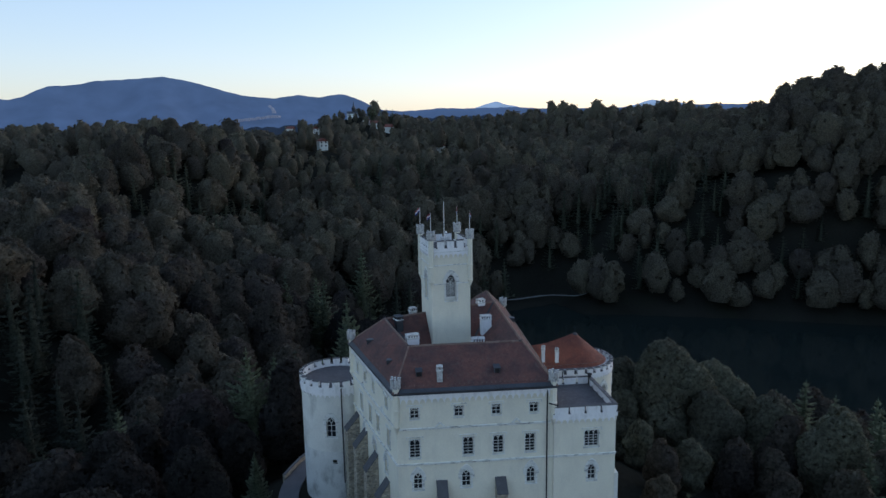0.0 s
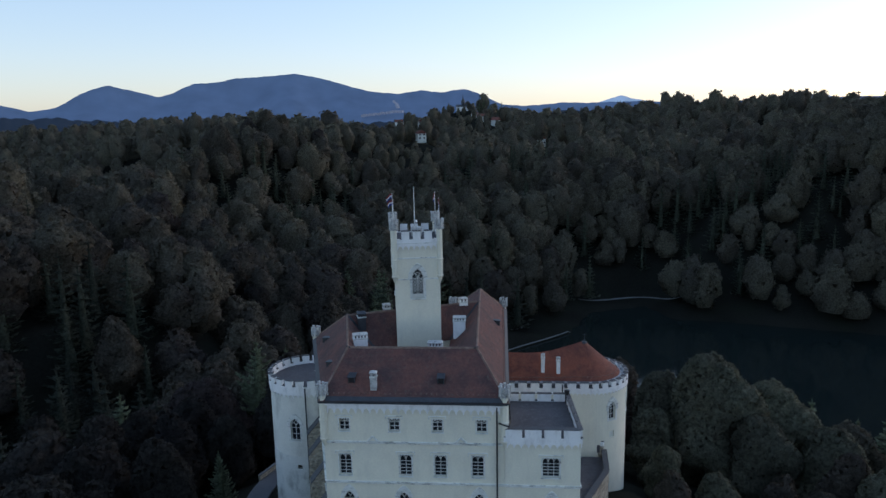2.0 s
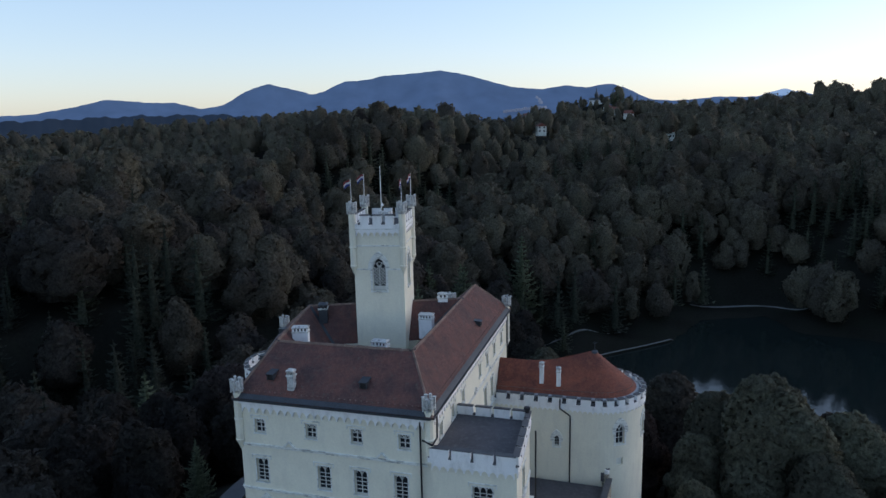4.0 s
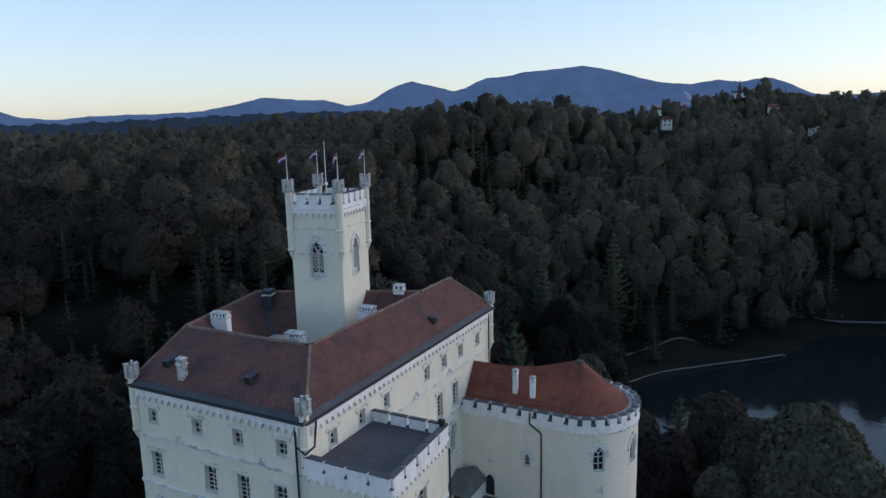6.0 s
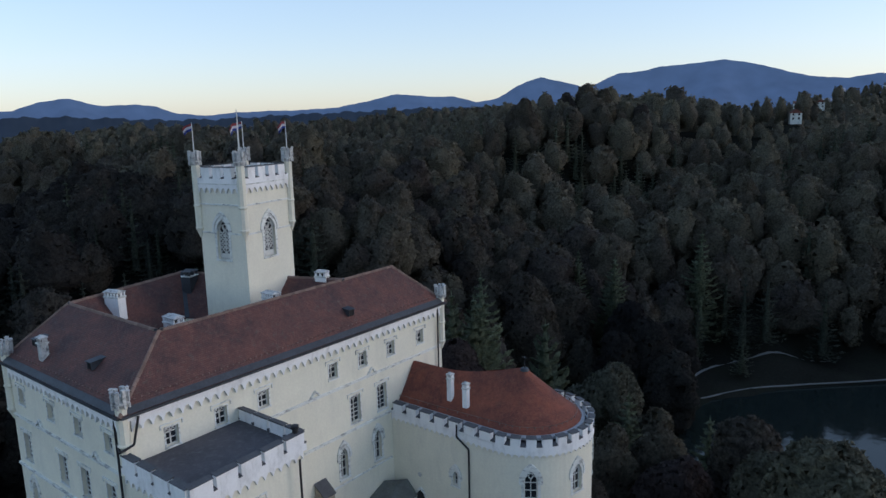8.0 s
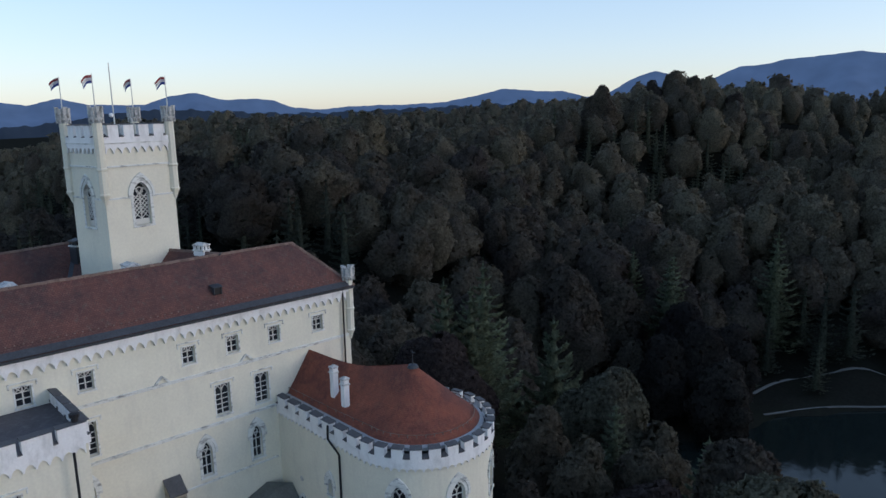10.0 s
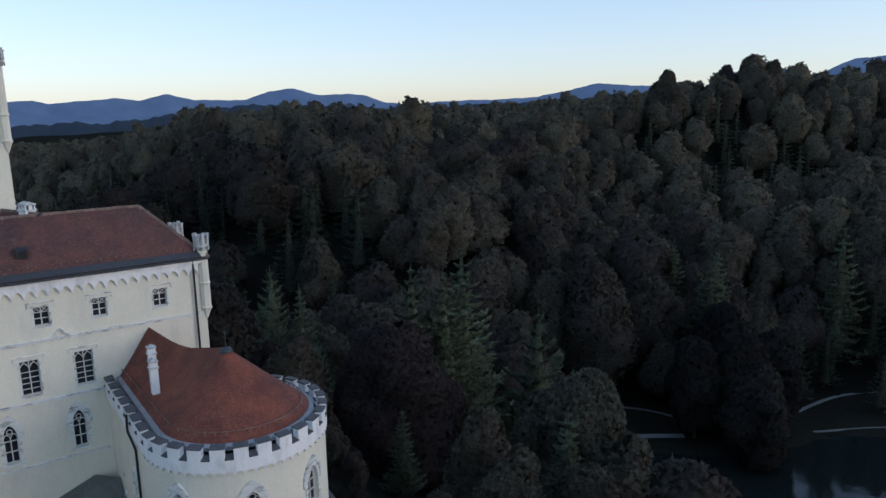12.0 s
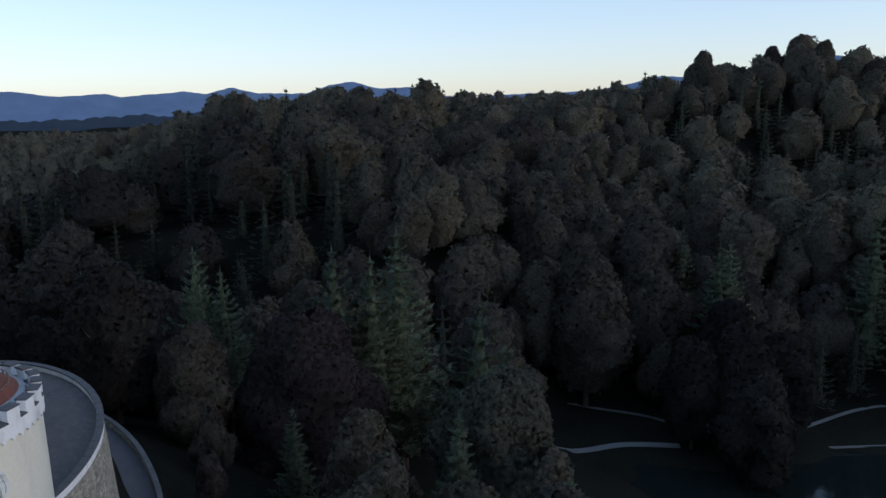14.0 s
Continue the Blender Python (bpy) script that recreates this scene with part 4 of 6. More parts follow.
def conifer_crown(n, size, h=22.0, r=3.6, tiers=16, cols=7, foot=0.14, boughs=8, lift=0.12):
    """A spruce, fir or pine: tiers of boughs that droop and turn up at their tips, narrowing to the top, round a slim dense inside."""
    core, f = core_rings([(r * 0.26 * (1 - q) ** 0.9 + 0.06, h * (foot + (0.98 - foot) * q)) for q in np.linspace(0, 1, max(4, tiers // 3))], cols, 0.12)
    tri, nrm = [], []
    weight = np.array([(1.12 - k / tiers) for k in range(tiers)])
    for k in range(tiers):
        t = k / (tiers - 1)
        z0 = h * (foot + (0.97 - foot) * t)
        rad = r * (1 - t) ** 0.8 * (1 + 0.14 * np.sin(k * 2.1)) + 0.15
        nb = max(4, int(boughs * (1.1 - 0.6 * t)))
        m = max(nb, int(n * weight[k] / weight.sum()))
        b = rng.integers(0, nb, m)
        ba = b * 2 * np.pi / nb + k * 0.83
        s = rng.uniform(0.04, 1.0, m) ** 0.6
        reach = rad * (0.84 + 0.28 * np.sin(b * 2.4 + k * 1.7))
        off = rng.normal(0, 0.15, m) * reach * (1.15 - s)
        z = z0 + reach * (-0.3 * s + (0.2 + lift) * s ** 3) + rng.normal(0, 0.035, m) * reach
        c = np.stack([np.cos(ba) * reach * s - np.sin(ba) * off, np.sin(ba) * reach * s + np.cos(ba) * off, z], 1)
        way = ba + rng.normal(0, 0.5, m)
        go = np.stack([np.cos(way), np.sin(way), -0.25 + (0.5 + lift) * s + rng.normal(0, 0.2, m)], 1)
        side = np.stack([-np.sin(way), np.cos(way), rng.normal(0, 0.35, m)], 1)
        big = (size * rng.uniform(0.6, 1.4, m))[:, None]
        tri.append(np.stack([c - go * big * 0.7 + side * big * 0.62, c - go * big * 0.7 - side * big * 0.62, c + go * big * 1.25], 1))
        nrm.append(np.stack([np.cos(ba) * (0.35 + 0.4 * s), np.sin(ba) * (0.35 + 0.4 * s), np.full(m, 0.75)], 1))
    tip = np.array([[[0.16, 0.0, 0.93], [-0.08, 0.14, 0.93], [0.0, 0.0, 1.03]], [[-0.08, 0.14, 0.93], [-0.08, -0.14, 0.93], [0.0, 0.0, 1.03]], [[-0.08, -0.14, 0.93], [0.16, 0.0, 0.93], [0.0, 0.0, 1.03]]]) * np.array([1.6, 1.6, h])
    tri.append(tip)
    nrm.append(tip.mean(1) * np.array([1, 1, 0]) + np.array([0, 0, 0.5]))
    v, nr = np.concatenate(tri), np.concatenate(nrm)
    nr = nr / np.linalg.norm(nr, axis=1)[:, None]
    return core, f, v.reshape(-1, 3), np.repeat(nr, 3, 0)


def trunk(h, r, limbs=5, seed=0, lean=0.3):
    """A tapered trunk with root flare and limbs."""
    ra = random.Random(seed)
    g = Build()

    def tube(points, radii, n=6):
        k0 = len(g.v)
        for (x, y, z), q in zip(points, radii):
            for i in range(n):
                g.v.append((x + q * math.cos(2 * math.pi * i / n), y + q * math.sin(2 * math.pi * i / n), z))
        for j in range(len(points) - 1):
            for i in range(n):
                a, b = k0 + j * n + i, k0 + j * n + (i + 1) % n
                g.f.append((a, b, b + n, a + n))

    tube([(0, 0, -1.5), (0, 0, 0.4), (lean * 0.3, 0, h * 0.4), (lean, lean * 0.4, h * 0.85)], [r * 1.5, r, r * 0.7, r * 0.15])
    for k in range(limbs):
        a = ra.uniform(0, 6.28)
        z = h * ra.uniform(0.3, 0.6)
        s = h * ra.uniform(0.15, 0.25)
        tube([(0, 0, z), (s * 0.6 * math.cos(a), s * 0.6 * math.sin(a), z + s * 0.5), (s * math.cos(a), s * math.sin(a), z + s)], [r * 0.4, r * 0.25, r * 0.06], 4)
    return g.vf


def whole(crown):
    """Mass and sprays of a crown as one set of vertices, four-sided and three-sided faces, and normals."""
    core, f, v, nr = crown[:4]
    sprays = np.arange(len(v)).reshape(-1, 3) + len(core)
    if len(crown) > 4:
        cn = crown[4] / (np.linalg.norm(crown[4], axis=1)[:, None] + 1e-9)
        return np.concatenate([core, v]), f, sprays, np.concatenate([cn, nr])
    cn = np.stack([core[:, 0], core[:, 1], np.full(len(core), 0.6)], 1)
    cn /= np.linalg.norm(cn, axis=1)[:, None] + 1e-9
    return np.concatenate([core, v]), f, sprays, np.concatenate([cn, nr])


def crown_mesh(name, crown, mat):
    v, q, t, nr = whole(crown)
    return quick_mesh(name, v, q, mat, normals=nr, tris=t)


def seen_sector(x, y):
    """Where the flight ever looks: bearings from the far left to the far right of the path."""
    b = np.degrees(np.arctan2(-(x - 40), (y + 10)))
    return (b > -48) & (b < 104) & (y > -30)


VILLAGE = [(-44.2, 589), (-12, 930), (15, 860), (-2, 880), (-106, 900), (-67, 800), (-30, 985)]


def clearings(x, y):
    """Places with no trees: castle, road, lake, park lawn, lake paths."""
    s = lake_distance(x, y)
    rc = np.hypot((x - 11), (y - 104) / np.where(y > 104, 0.85, 1.45))
    bad = (s < 3) | (rc < np.where((x > 11) & (y > 80), 27, 32))
    bad |= (np.abs(x - 33) < 9) & (np.abs(y - 116) < 12)
    bad |= np.hypot((x + 29) / 20, (y - 225) / 17) < 1
    bad |= (np.hypot(x - 3, y - 270) < 10) | (np.hypot(x - 24, y - 296) < 13) | (np.hypot(x - 44, y - 316) < 12)
    bad |= (x > -20) & (x < 40) & (y > 178) & (y < 222)
    for hx, hy in VILLAGE:
        bad |= np.hypot((x - hx) / 11, (y - hy + 9) / 16) < 1
    bad |= np.hypot((x - 84) / 28, (y - 368) / 10) < 1
    return bad


def orchard(x, y):
    """How high trees grow: low fruit trees in the gardens before the village houses."""
    low = min((math.hypot((x - hx) / 1.0, (y - hy + 65) / 3.8) for hx, hy in VILLAGE))
    return 0.6 if low < 20 else 0.8 if low < 32 else 1.0


def plant():
    # spots on a jittered grid, denser near the castle
    def spots(step, lo, hi, far_lo, far_hi):
        gx, gy = np.meshgrid(np.arange(lo[0], hi[0], step), np.arange(lo[1], hi[1], step * 0.87))
        gx = gx + (np.arange(gx.shape[0]) % 2)[:, None] * step / 2
        x, y = gx.ravel(), gy.ravel()
        x, y = x + rng.uniform(-0.33, 0.33, x.shape) * step, y + rng.uniform(-0.33, 0.33, x.shape) * step
        d = np.hypot(x - 45, y - 75)
        ok = seen_sector(x, y) & ~clearings(x, y) & (d >= far_lo) & (d < far_hi)
        return x[ok], y[ok], d[ok]

    # single trees by the castle and the lake
    x, y, d = spots(10.2, (-160, -40), (220, 260), 0, 158)
    near = np.minimum(np.hypot(x - 12, y - 128), np.minimum(np.hypot(x - 62, y - 128), np.hypot(x - 50, y - 85)) * 0.9)
    order = np.argsort(near)
    x2, y2 = x[order[225:]], y[order[225:]]
    order = order[:225]
    x, y = x[order], y[order]
    kinds = []
    shapes = ((0.36, 2.0), (0.3, 1.6), (0.45, 2.4), (0.28, 1.3), (0.4, 2.0))
    for k in range(5):
        kinds.append(("broadleaf_tree", broad_crown(3900, 0.38, 21 + k * 1.3, 5.2 + 0.4 * k, 46 + 4 * k, (18, 11), 0.16, *shapes[k], 0.8), trunk(20, 0.36, 7, k), 21 + k * 1.3, LEAF, BARK, "dark green broadleaved tree in full leaf"))
    kinds.append(("copper_tree", broad_crown(6000, 0.38, 24, 8.2, 70, (24, 14), 0.12, 0.42, 2.2, 0.8), trunk(22, 0.5, 9, 9), 24, LEAF_RED, BARK, "broad dark copper-leaved tree"))
    for k in range(3):
        kinds.append(("spruce_tree", conifer_crown(3600, 0.47, 25 + 2 * k, 5.6 + 0.5 * k, 15 + 2 * k, 8, 0.14, 9 + k), trunk(26 + 2 * k, 0.3, 0, 20 + k, 0.05), 25 + 2 * k, NEEDLE_LIGHT, BARK, "tall green spruce with tiered boughs"))
    # the broad tree again, its leaves darkened for shaded ground
    for k in range(2):
        kinds.append(("shaded_broadleaf_tree", broad_crown(3900, 0.38, 22 + k * 1.5, 5.8 + 0.5 * k, 50 + 2 * k, (18, 11), 0.14, 0.4, 2.2, 0.8), trunk(21, 0.4, 7, 30 + k), 22 + k * 1.5, LEAF_SHADED, BARK, "broadleaved tree in full leaf, shade painted into its dark leaves"))
    kinds.append(("pine_tree", conifer_crown(1700, 0.42, 18, 4.4, 8, 6, 0.42, 6, 0.3), trunk(17, 0.24, 3, 41, 0.3), 18, NEEDLE_LIGHT, BIRCH, "pine with a bare pale trunk and layered boughs"))
    kinds.append(("broadleaf_tree", broad_crown(13000, 0.25, 23, 6.2, 60, (30, 18), 0.14, 0.4, 2.0, 0.8), trunk(20, 0.36, 7, 51), 23, LEAF_SKYLIT, BARK, "loose grey-green broadleaved tree in full leaf, skylight painted into its colour"))
    kinds.append(("copper_tree", broad_crown(17000, 0.26, 24, 8.2, 90, (36, 20), 0.1, 0.42, 2.2, 0.82), trunk(22, 0.5, 9, 9), 24, LEAF_RED, BARK, "broad dark copper-leaved tree"))
    kinds.append(("spruce_tree", conifer_crown(9500, 0.3, 27, 6.2, 20, 8, 0.2, 10, 0.2), trunk(27, 0.3, 0, 52, 0.05), 27, NEEDLE_LIGHT, BARK, "tall green spruce with tiered boughs"))
    kinds.append(("pine_tree", conifer_crown(5200, 0.28, 18, 4.6, 9, 6, 0.4, 7, 0.34), trunk(17, 0.24, 3, 41, 0.3), 18, NEEDLE_LIGHT, BIRCH, "pine with a bare pale trunk and layered boughs"))
    kinds.append(("white_pine_tree", conifer_crown(8500, 0.3, 28, 6.4, 13, 6, 0.4, 8, 0.34), trunk(27, 0.34, 4, 53, 0.2), 28, NEEDLE_LIGHT, BARK, "tall pale green pine with layered boughs and a bare trunk"))
    protos = []
    for name, vn, tr, high, leaf, bark, label in kinds:
        protos.append((name, crown_mesh("crown", vn, leaf).data, part("trunk", tr, bark).data, high, label))
    for o in [o for o in scene.objects if o.type == "MESH" and o.parent is None and o.name.split(".")[0] in ("crown", "trunk")]:
        bpy.data.objects.remove(o)

    def single(px, py, kind, scale, turn):
        name, crown, stem, high, label = protos[kind]
        e = thing(name, label, "tree", (px, py, float(land(px, py)) - 0.1), "trees round the castle")
        e.rotation_euler, e.scale = (0, 0, turn), (scale, scale, scale)
        for part_name, me in (("crown", crown), ("trunk", stem)):
            o = new(part_name, me)
            o.parent = e

    for px, py, top, kind in FEATURE_TREES:
        single(px, py, kind, (top - float(land(px, py))) / protos[kind][3], px)
    fx = np.array([f[0] for f in FEATURE_TREES])
    fy = np.array([f[1] for f in FEATURE_TREES])
    for px, py in zip(x, y):
        if np.hypot(fx - px, fy - py).min() < 7.5 or (-14 < px < 12 and 148 < py < 166 and rng.random() < 0.6):
            continue
        u = rng.random()
        grove = math.sin(px / 31 + 1) * math.sin(py / 27)
        # the shaded western valley gets the darkened leaves
        shaded = px < -22 - 14 * math.sin(py / 23) and py < 135 - 0.35 * px
        kind = int(rng.integers(6, 9)) if u < 0.16 + 0.2 * (grove > 0.3) else (5 if u > 0.95 else int(rng.integers(0, 5)))
        low = 0.5 if py > 172 - 0.25 * (px - 20) and px > 2 else 1.0
        scale = rng.uniform(0.75, 1.1) * low
        # the slope under the walls keeps to smaller trees
        cap = 43.0 if px > 30 and py < 118 else 50.0
        if 30 < px < 50 and py < 126:
            cap = 44.0 if px < 40 else 49.0
        if -2 < px < 45 and py > 172:
            cap = 21.0
        if px > -3 and 124 < py < 180 and px < 42:
            cap = 38.0 if py < 131 else 43.5
        scale = min(scale, (cap + rng.uniform(-4, 1) - float(land(px, py))) / protos[kind][3])
        if scale > 0.12:
            single(px, py, 9 + kind % 2 if shaded and kind < 5 else kind, scale, rng.uniform(0, 6.28))


    def mass(name, x, y, n_leaf, size, variants, lumps, grid, label, conifer_leaf, conifer_size, tall=(0.62, 1.1), conifers=0.2):
        bc = [whole(broad_crown(n_leaf, size, 20.5 + 2.0 * (k % 4), 5.3 + 0.5 * (k % 5), lumps + k % 5, grid, 0.2, 0.3 + 0.06 * (k % 4), 1.3 + 0.5 * (k % 4))) for k in range(variants)]
        cc = [whole(conifer_crown(conifer_leaf, conifer_size, 24 + k, 5.4, 12, 6)) for k in range(3)]
        free = np.ones(len(x), bool)
        for fx_, fy_, _, _ in FEATURE_TREES:
            free &= np.hypot(x - fx_, y - fy_) > 5
        x, y = x[free], y[free]
        z = land(x, y)
        for conifer, sets, mat, kind in ((0, bc, LEAF, "broadleaved"), (1, cc, NEEDLE, "conifer"), (2, bc, LEAF_SHADED, "shade-painted broadleaved")):
            vs, ns, ts, qs, ss = [], [], [], [], []
            total = 0
            for px, py, pz in zip(x, y, z):
                grove = math.sin(px / 43 + 1) * math.sin(py / 37 + 0.5)
                pick = math.sin(px * 12.9898 + py * 78.233) * 43758.5453
                is_con = (pick - math.floor(pick)) < conifers * (0.5 + 3.0 * (grove > 0.45)) and pz < 60
                # the valley west of the castle takes leaves with its shade painted in
                shaded = not is_con and px < -22 - 14 * math.sin(py / 23) and py < 135 - 0.35 * px + 20 * math.sin(px / 31) and px > -300
                if (1 if is_con else 2 if shaded else 0) != conifer:
                    continue
                v, q, tri, nr = sets[int(rng.integers(len(sets)))]
                a, s = rng.uniform(0, 6.28), rng.uniform(*tall) * orchard(px, py)
                w = s * rng.uniform(0.9, 1.2)
                c, d = math.cos(a), math.sin(a)
                m = np.array([[c, d, 0], [-d, c, 0], [0, 0, 1]])
                vs.append((v @ m) * np.array([w, w, s]) + np.array([px, py, pz - 0.4]))
                ns.append(nr @ m)
                ts.append(np.full(len(v), rng.random()))
                qs.append(q + total)
                ss.append(tri + total)
                total += len(v)
            if vs:
                ob = quick_mesh(name, np.concatenate(vs), np.concatenate(qs), mat, normals=np.concatenate(ns), tint=np.concatenate(ts), tris=np.concatenate(ss))
                tagged(ob, label % kind, "forest", kind="stuff")

    rest = np.hypot(x2 - 40, y2 - 110) > 60
    x3, y3, d3 = spots(11.0, (-420, -40), (400, 520), 158, 250)
    mass("near_forest", np.concatenate([x2[rest], x3]), np.concatenate([y2[rest], y3]), 800, 0.64, 12, 36, (16, 10), "dense dark %s woodland on the slopes", 900, 0.5)
    x3, y3, d3 = spots(11.0, (-420, -40), (400, 520), 250, 420)
    x5, y5, d5 = spots(11.0, (170, 240), (420, 600), 420, 540)
    x3, y3 = np.concatenate([x3, x5]), np.concatenate([y3, y5])
    mass("middle_forest", x3, y3, 330, 0.88, 12, 26, (11, 7), "dense dark %s woodland beyond the lake", 420, 0.75)
    x4, y4, d4 = spots(17.0, (-1250, -40), (620, 1080), 420, 1300)
    away = ~((x4 > 170) & (x4 < 420) & (y4 > 240) & (y4 < 600) & (d4 < 540))
    away &= (d4 < 1060) | (x4 < -450)
    x4, y4 = x4[away], y4[away]
    mass("far_forest", x4, y4, 52, 1.3, 8, 14, (6, 4), "dark %s woods on the far hills", 90, 1.3, tall=(0.85, 1.15), conifers=0.0)


# the trees that stand out: place, height of the tip above the lake, kind
FEATURE_TREES = [(-8.7, 168.6, 56.4, 14), (-8.1, 158.3, 55.0, 16), (-6.8, 163.4, 53.2, 16), (0.9, 176.7, 46.2, 15), (-4.0, 152.5, 46.8, 13), (18.5, 167.4, 44.0, 12), (-28.7, 143.8, 53.0, 16),
                 (-23.5, 146.5, 50.5, 14), (-18.6, 130.5, 54.0, 9), (-20.5, 103.5, 49.5, 14), (-21.5, 257.6, 41.6, 7), (-76.7, 175.6, 47.5, 1), (76.5, 125.3, 44.0, 12), (81.0, 112.0, 47.0, 12),
                 (-4.0, 244.0, 29.0, 9), (5.0, 236.5, 24.0, 10), (-10.0, 237.0, 26.0, 9), (-1.0, 252.0, 28.0, 10),
                 (-36, 262, 42.6, 14), (-25, 266, 40.8, 14), (-38, 233, 40, 1), (-50, 228, 37, 2), (-52, 243, 41, 4), (-33, 249, 34, 0), (-14, 252, 31, 9), (-60, 232, 42, 9), (-62, 246, 44, 10), (-13, 363, 58.7, 1), (-42, 366, 55.2, 3), (-8.3, 298, 46, 8), (-120, 430, 102, 2), (-112, 438, 98.5, 0), (-128, 424, 97, 4), (-125, 374, 93, 1),
                 (-133, 381, 91.5, 4), (-7, 949, 119.4, 7), (-1, 946, 117, 6), (6, 950, 115, 8), (14, 952, 113, 7), (22, 955, 112, 6), (-92, 444, 89, 0), (-118, 317, 66, 3),
                 (48.0, 131.5, 45.0, 12), (52.0, 108.0, 45.0, 12), (47.0, 118.0, 44.5, 12), (58.4, 133.4, 54.2, 12), (71.0, 138.0, 47.5, 12), (52.0, 141.0, 48.0, 12), (64.5, 126.0, 46.0, 12)]
plant()


# ---- the castle: main building ----
SW, SE, NE, N2, NJ, NW = (1.3, 82.25), (21.15, 82.25), (21.15, 118.5), (13.2, 118.6), (13.2, 110.2), (-4.8, 103.0)
BASE = 35.5
main = thing("castle_main_building", "cream plastered castle block with white friezes and a red tiled roof", "castle")


def facade(owner, a, b, z0, z1, wins, mat=PLASTER, label="", name="wall"):
    at, length = flat(a, b)
    holes = [window(owner, at, uc, zb, w, h, style) for uc, zb, w, h, style in wins]
    part(name, wall(at, 0.006, length - 0.006, z0, z1, holes), mat, owner, label)
    return at, length


TOP, MID, LOW = (62.95, 1.1, 1.45, "square"), (57.7, 1.32, 2.5, "lancets"), (53.4, 1.12, 2.35, "pointed")


def row(us, spec):
    return [(u, *spec) for u in us]


south, ls = facade(main, SW, SE, BASE, 66.0, row([2.25, 7.8, 12.55, 17.35], TOP) + row([2.2, 8.95, 12.8, 16.9], MID) + row([2.5, 8.65, 17.0], LOW))
east, le = facade(main, SE, NE, BASE, 66.0, row([3.6, 7.9, 12.05, 20.0, 23.9, 27.95, 32.55], (62.8, 1.06, 1.5, "square")) + row([11.7, 22.65, 26.4], (57.5, 1.32, 2.75, "lancets")) + row([11.3, 20.8, 25.55], (52.4, 0.95, 3.1, "pointed")))
north_end, l3 = facade(main, NE, N2, BASE, 66.0, row([2.5, 5.5], TOP))
facade(main, N2, NJ, BASE, 66.0, row([4.0], TOP))
facade(main, NJ, NW, BASE, 66.0, row([4, 9, 14], TOP))
west, lw = facade(main, NW, SW, BASE, 66.0, row([3.2, 7.2, 11.4, 17.3], TOP) + row([4.8, 9.4, 13.2, 18.0], MID) + row([6.0, 11.0, 16.5], LOW))
for at, n in ((south, ls), (east, le), (west, lw), (north_end, l3)):
    part("frieze", frieze(at, 0.5, n - 0.5, 65.1, 66.0, 0.24, 0.8, 0.56), WHITE, main, "white hanging band of little pointed arches")
    part("cornice", Build().slab(at, -0.2, n + 0.2, 66.0, 66.3, -0.32, 0.3).vf, WHITE, main)
    part("gutter", Build().slab(at, -0.3, n + 0.3, 66.304, 66.5, -0.55, 0.3).vf, METAL, main, "dark sheet-metal gutter")
    part("string_course", Build().slab(at, 0, n, 61.5, 61.66, -0.1, 0.02).slab(at, 0, n, 61.66, 61.76, -0.16, 0.02).vf, TRIM, main)
    part("string_course", Build().slab(at, 0, n, 56.75, 56.9, -0.14, 0.02).slab(at, 0, n, 56.9, 57.0, -0.2, 0.02).vf, TRIM, main)
# small gabled breaks of the upper string course
for at, us in ((south, (5.4, 15.1)), (east, (17.6, 25.0)), (west, (6.0, 15.5))):
    for u in us:
        g = Build().bar(at, u - 0.6, 61.75, u, 62.35, 0.16, -0.18, 0.02).bar(at, u, 62.35, u + 0.6, 61.75, 0.16, -0.18, 0.02)
        part("string_gable", g.vf, TRIM, main)
part("string_course", Build().slab(east, 10.2, 27.5, 51.75, 51.9, -0.12, 0.02).vf, TRIM, main)


def gable_line(p, q, d):
    """The line p-q moved d to its left."""
    p, q = Vector(p), Vector(q)
    n = Vector((-(q - p).y, (q - p).x)).normalized() * d
    return p + n, q + n


def meet(l1, l2):
    (a, b), (c, d) = l1, l2
    r, s = b - a, d - c
    t = ((c - a).x * s.y - (c - a).y * s.x) / (r.x * s.y - r.y * s.x)
    return a + r * t


# roof: a ring of ridges round the courtyard, and the east range's hipped end
RZ = 70.85
ridge = {"sw": (3.25, 87.2), "se": (18.05, 87.3), "ne": (17.65, 114.6), "j": (17.75, 107.4), "nw": (0.3, 100.35)}
OUT = 0.45
lines = [gable_line(p, q, -OUT) for p, q in ((SW, SE), (SE, NE), (NE, N2), (N2, NJ), (NJ, NW), (NW, SW))]
e_se, e_ne, e_n2, e_nj, e_nw, e_sw = [meet(lines[i], lines[(i + 1) % 6]) for i in range(6)]
P3 = lambda p, z: (p[0], p[1], z)
IZ = 66.9
inner_lines = [gable_line(ridge["sw"], ridge["se"], 3.7), gable_line(ridge["se"], ridge["j"], 3.9), gable_line(ridge["j"], ridge["nw"], 3.6), gable_line(ridge["nw"], ridge["sw"], 3.4)]
i_se, i_j, i_nw, i_sw = [meet(inner_lines[i], inner_lines[(i + 1) % 4]) for i in range(4)]
EZ = 66.52
R = {k: P3(p, RZ) for k, p in ridge.items()}
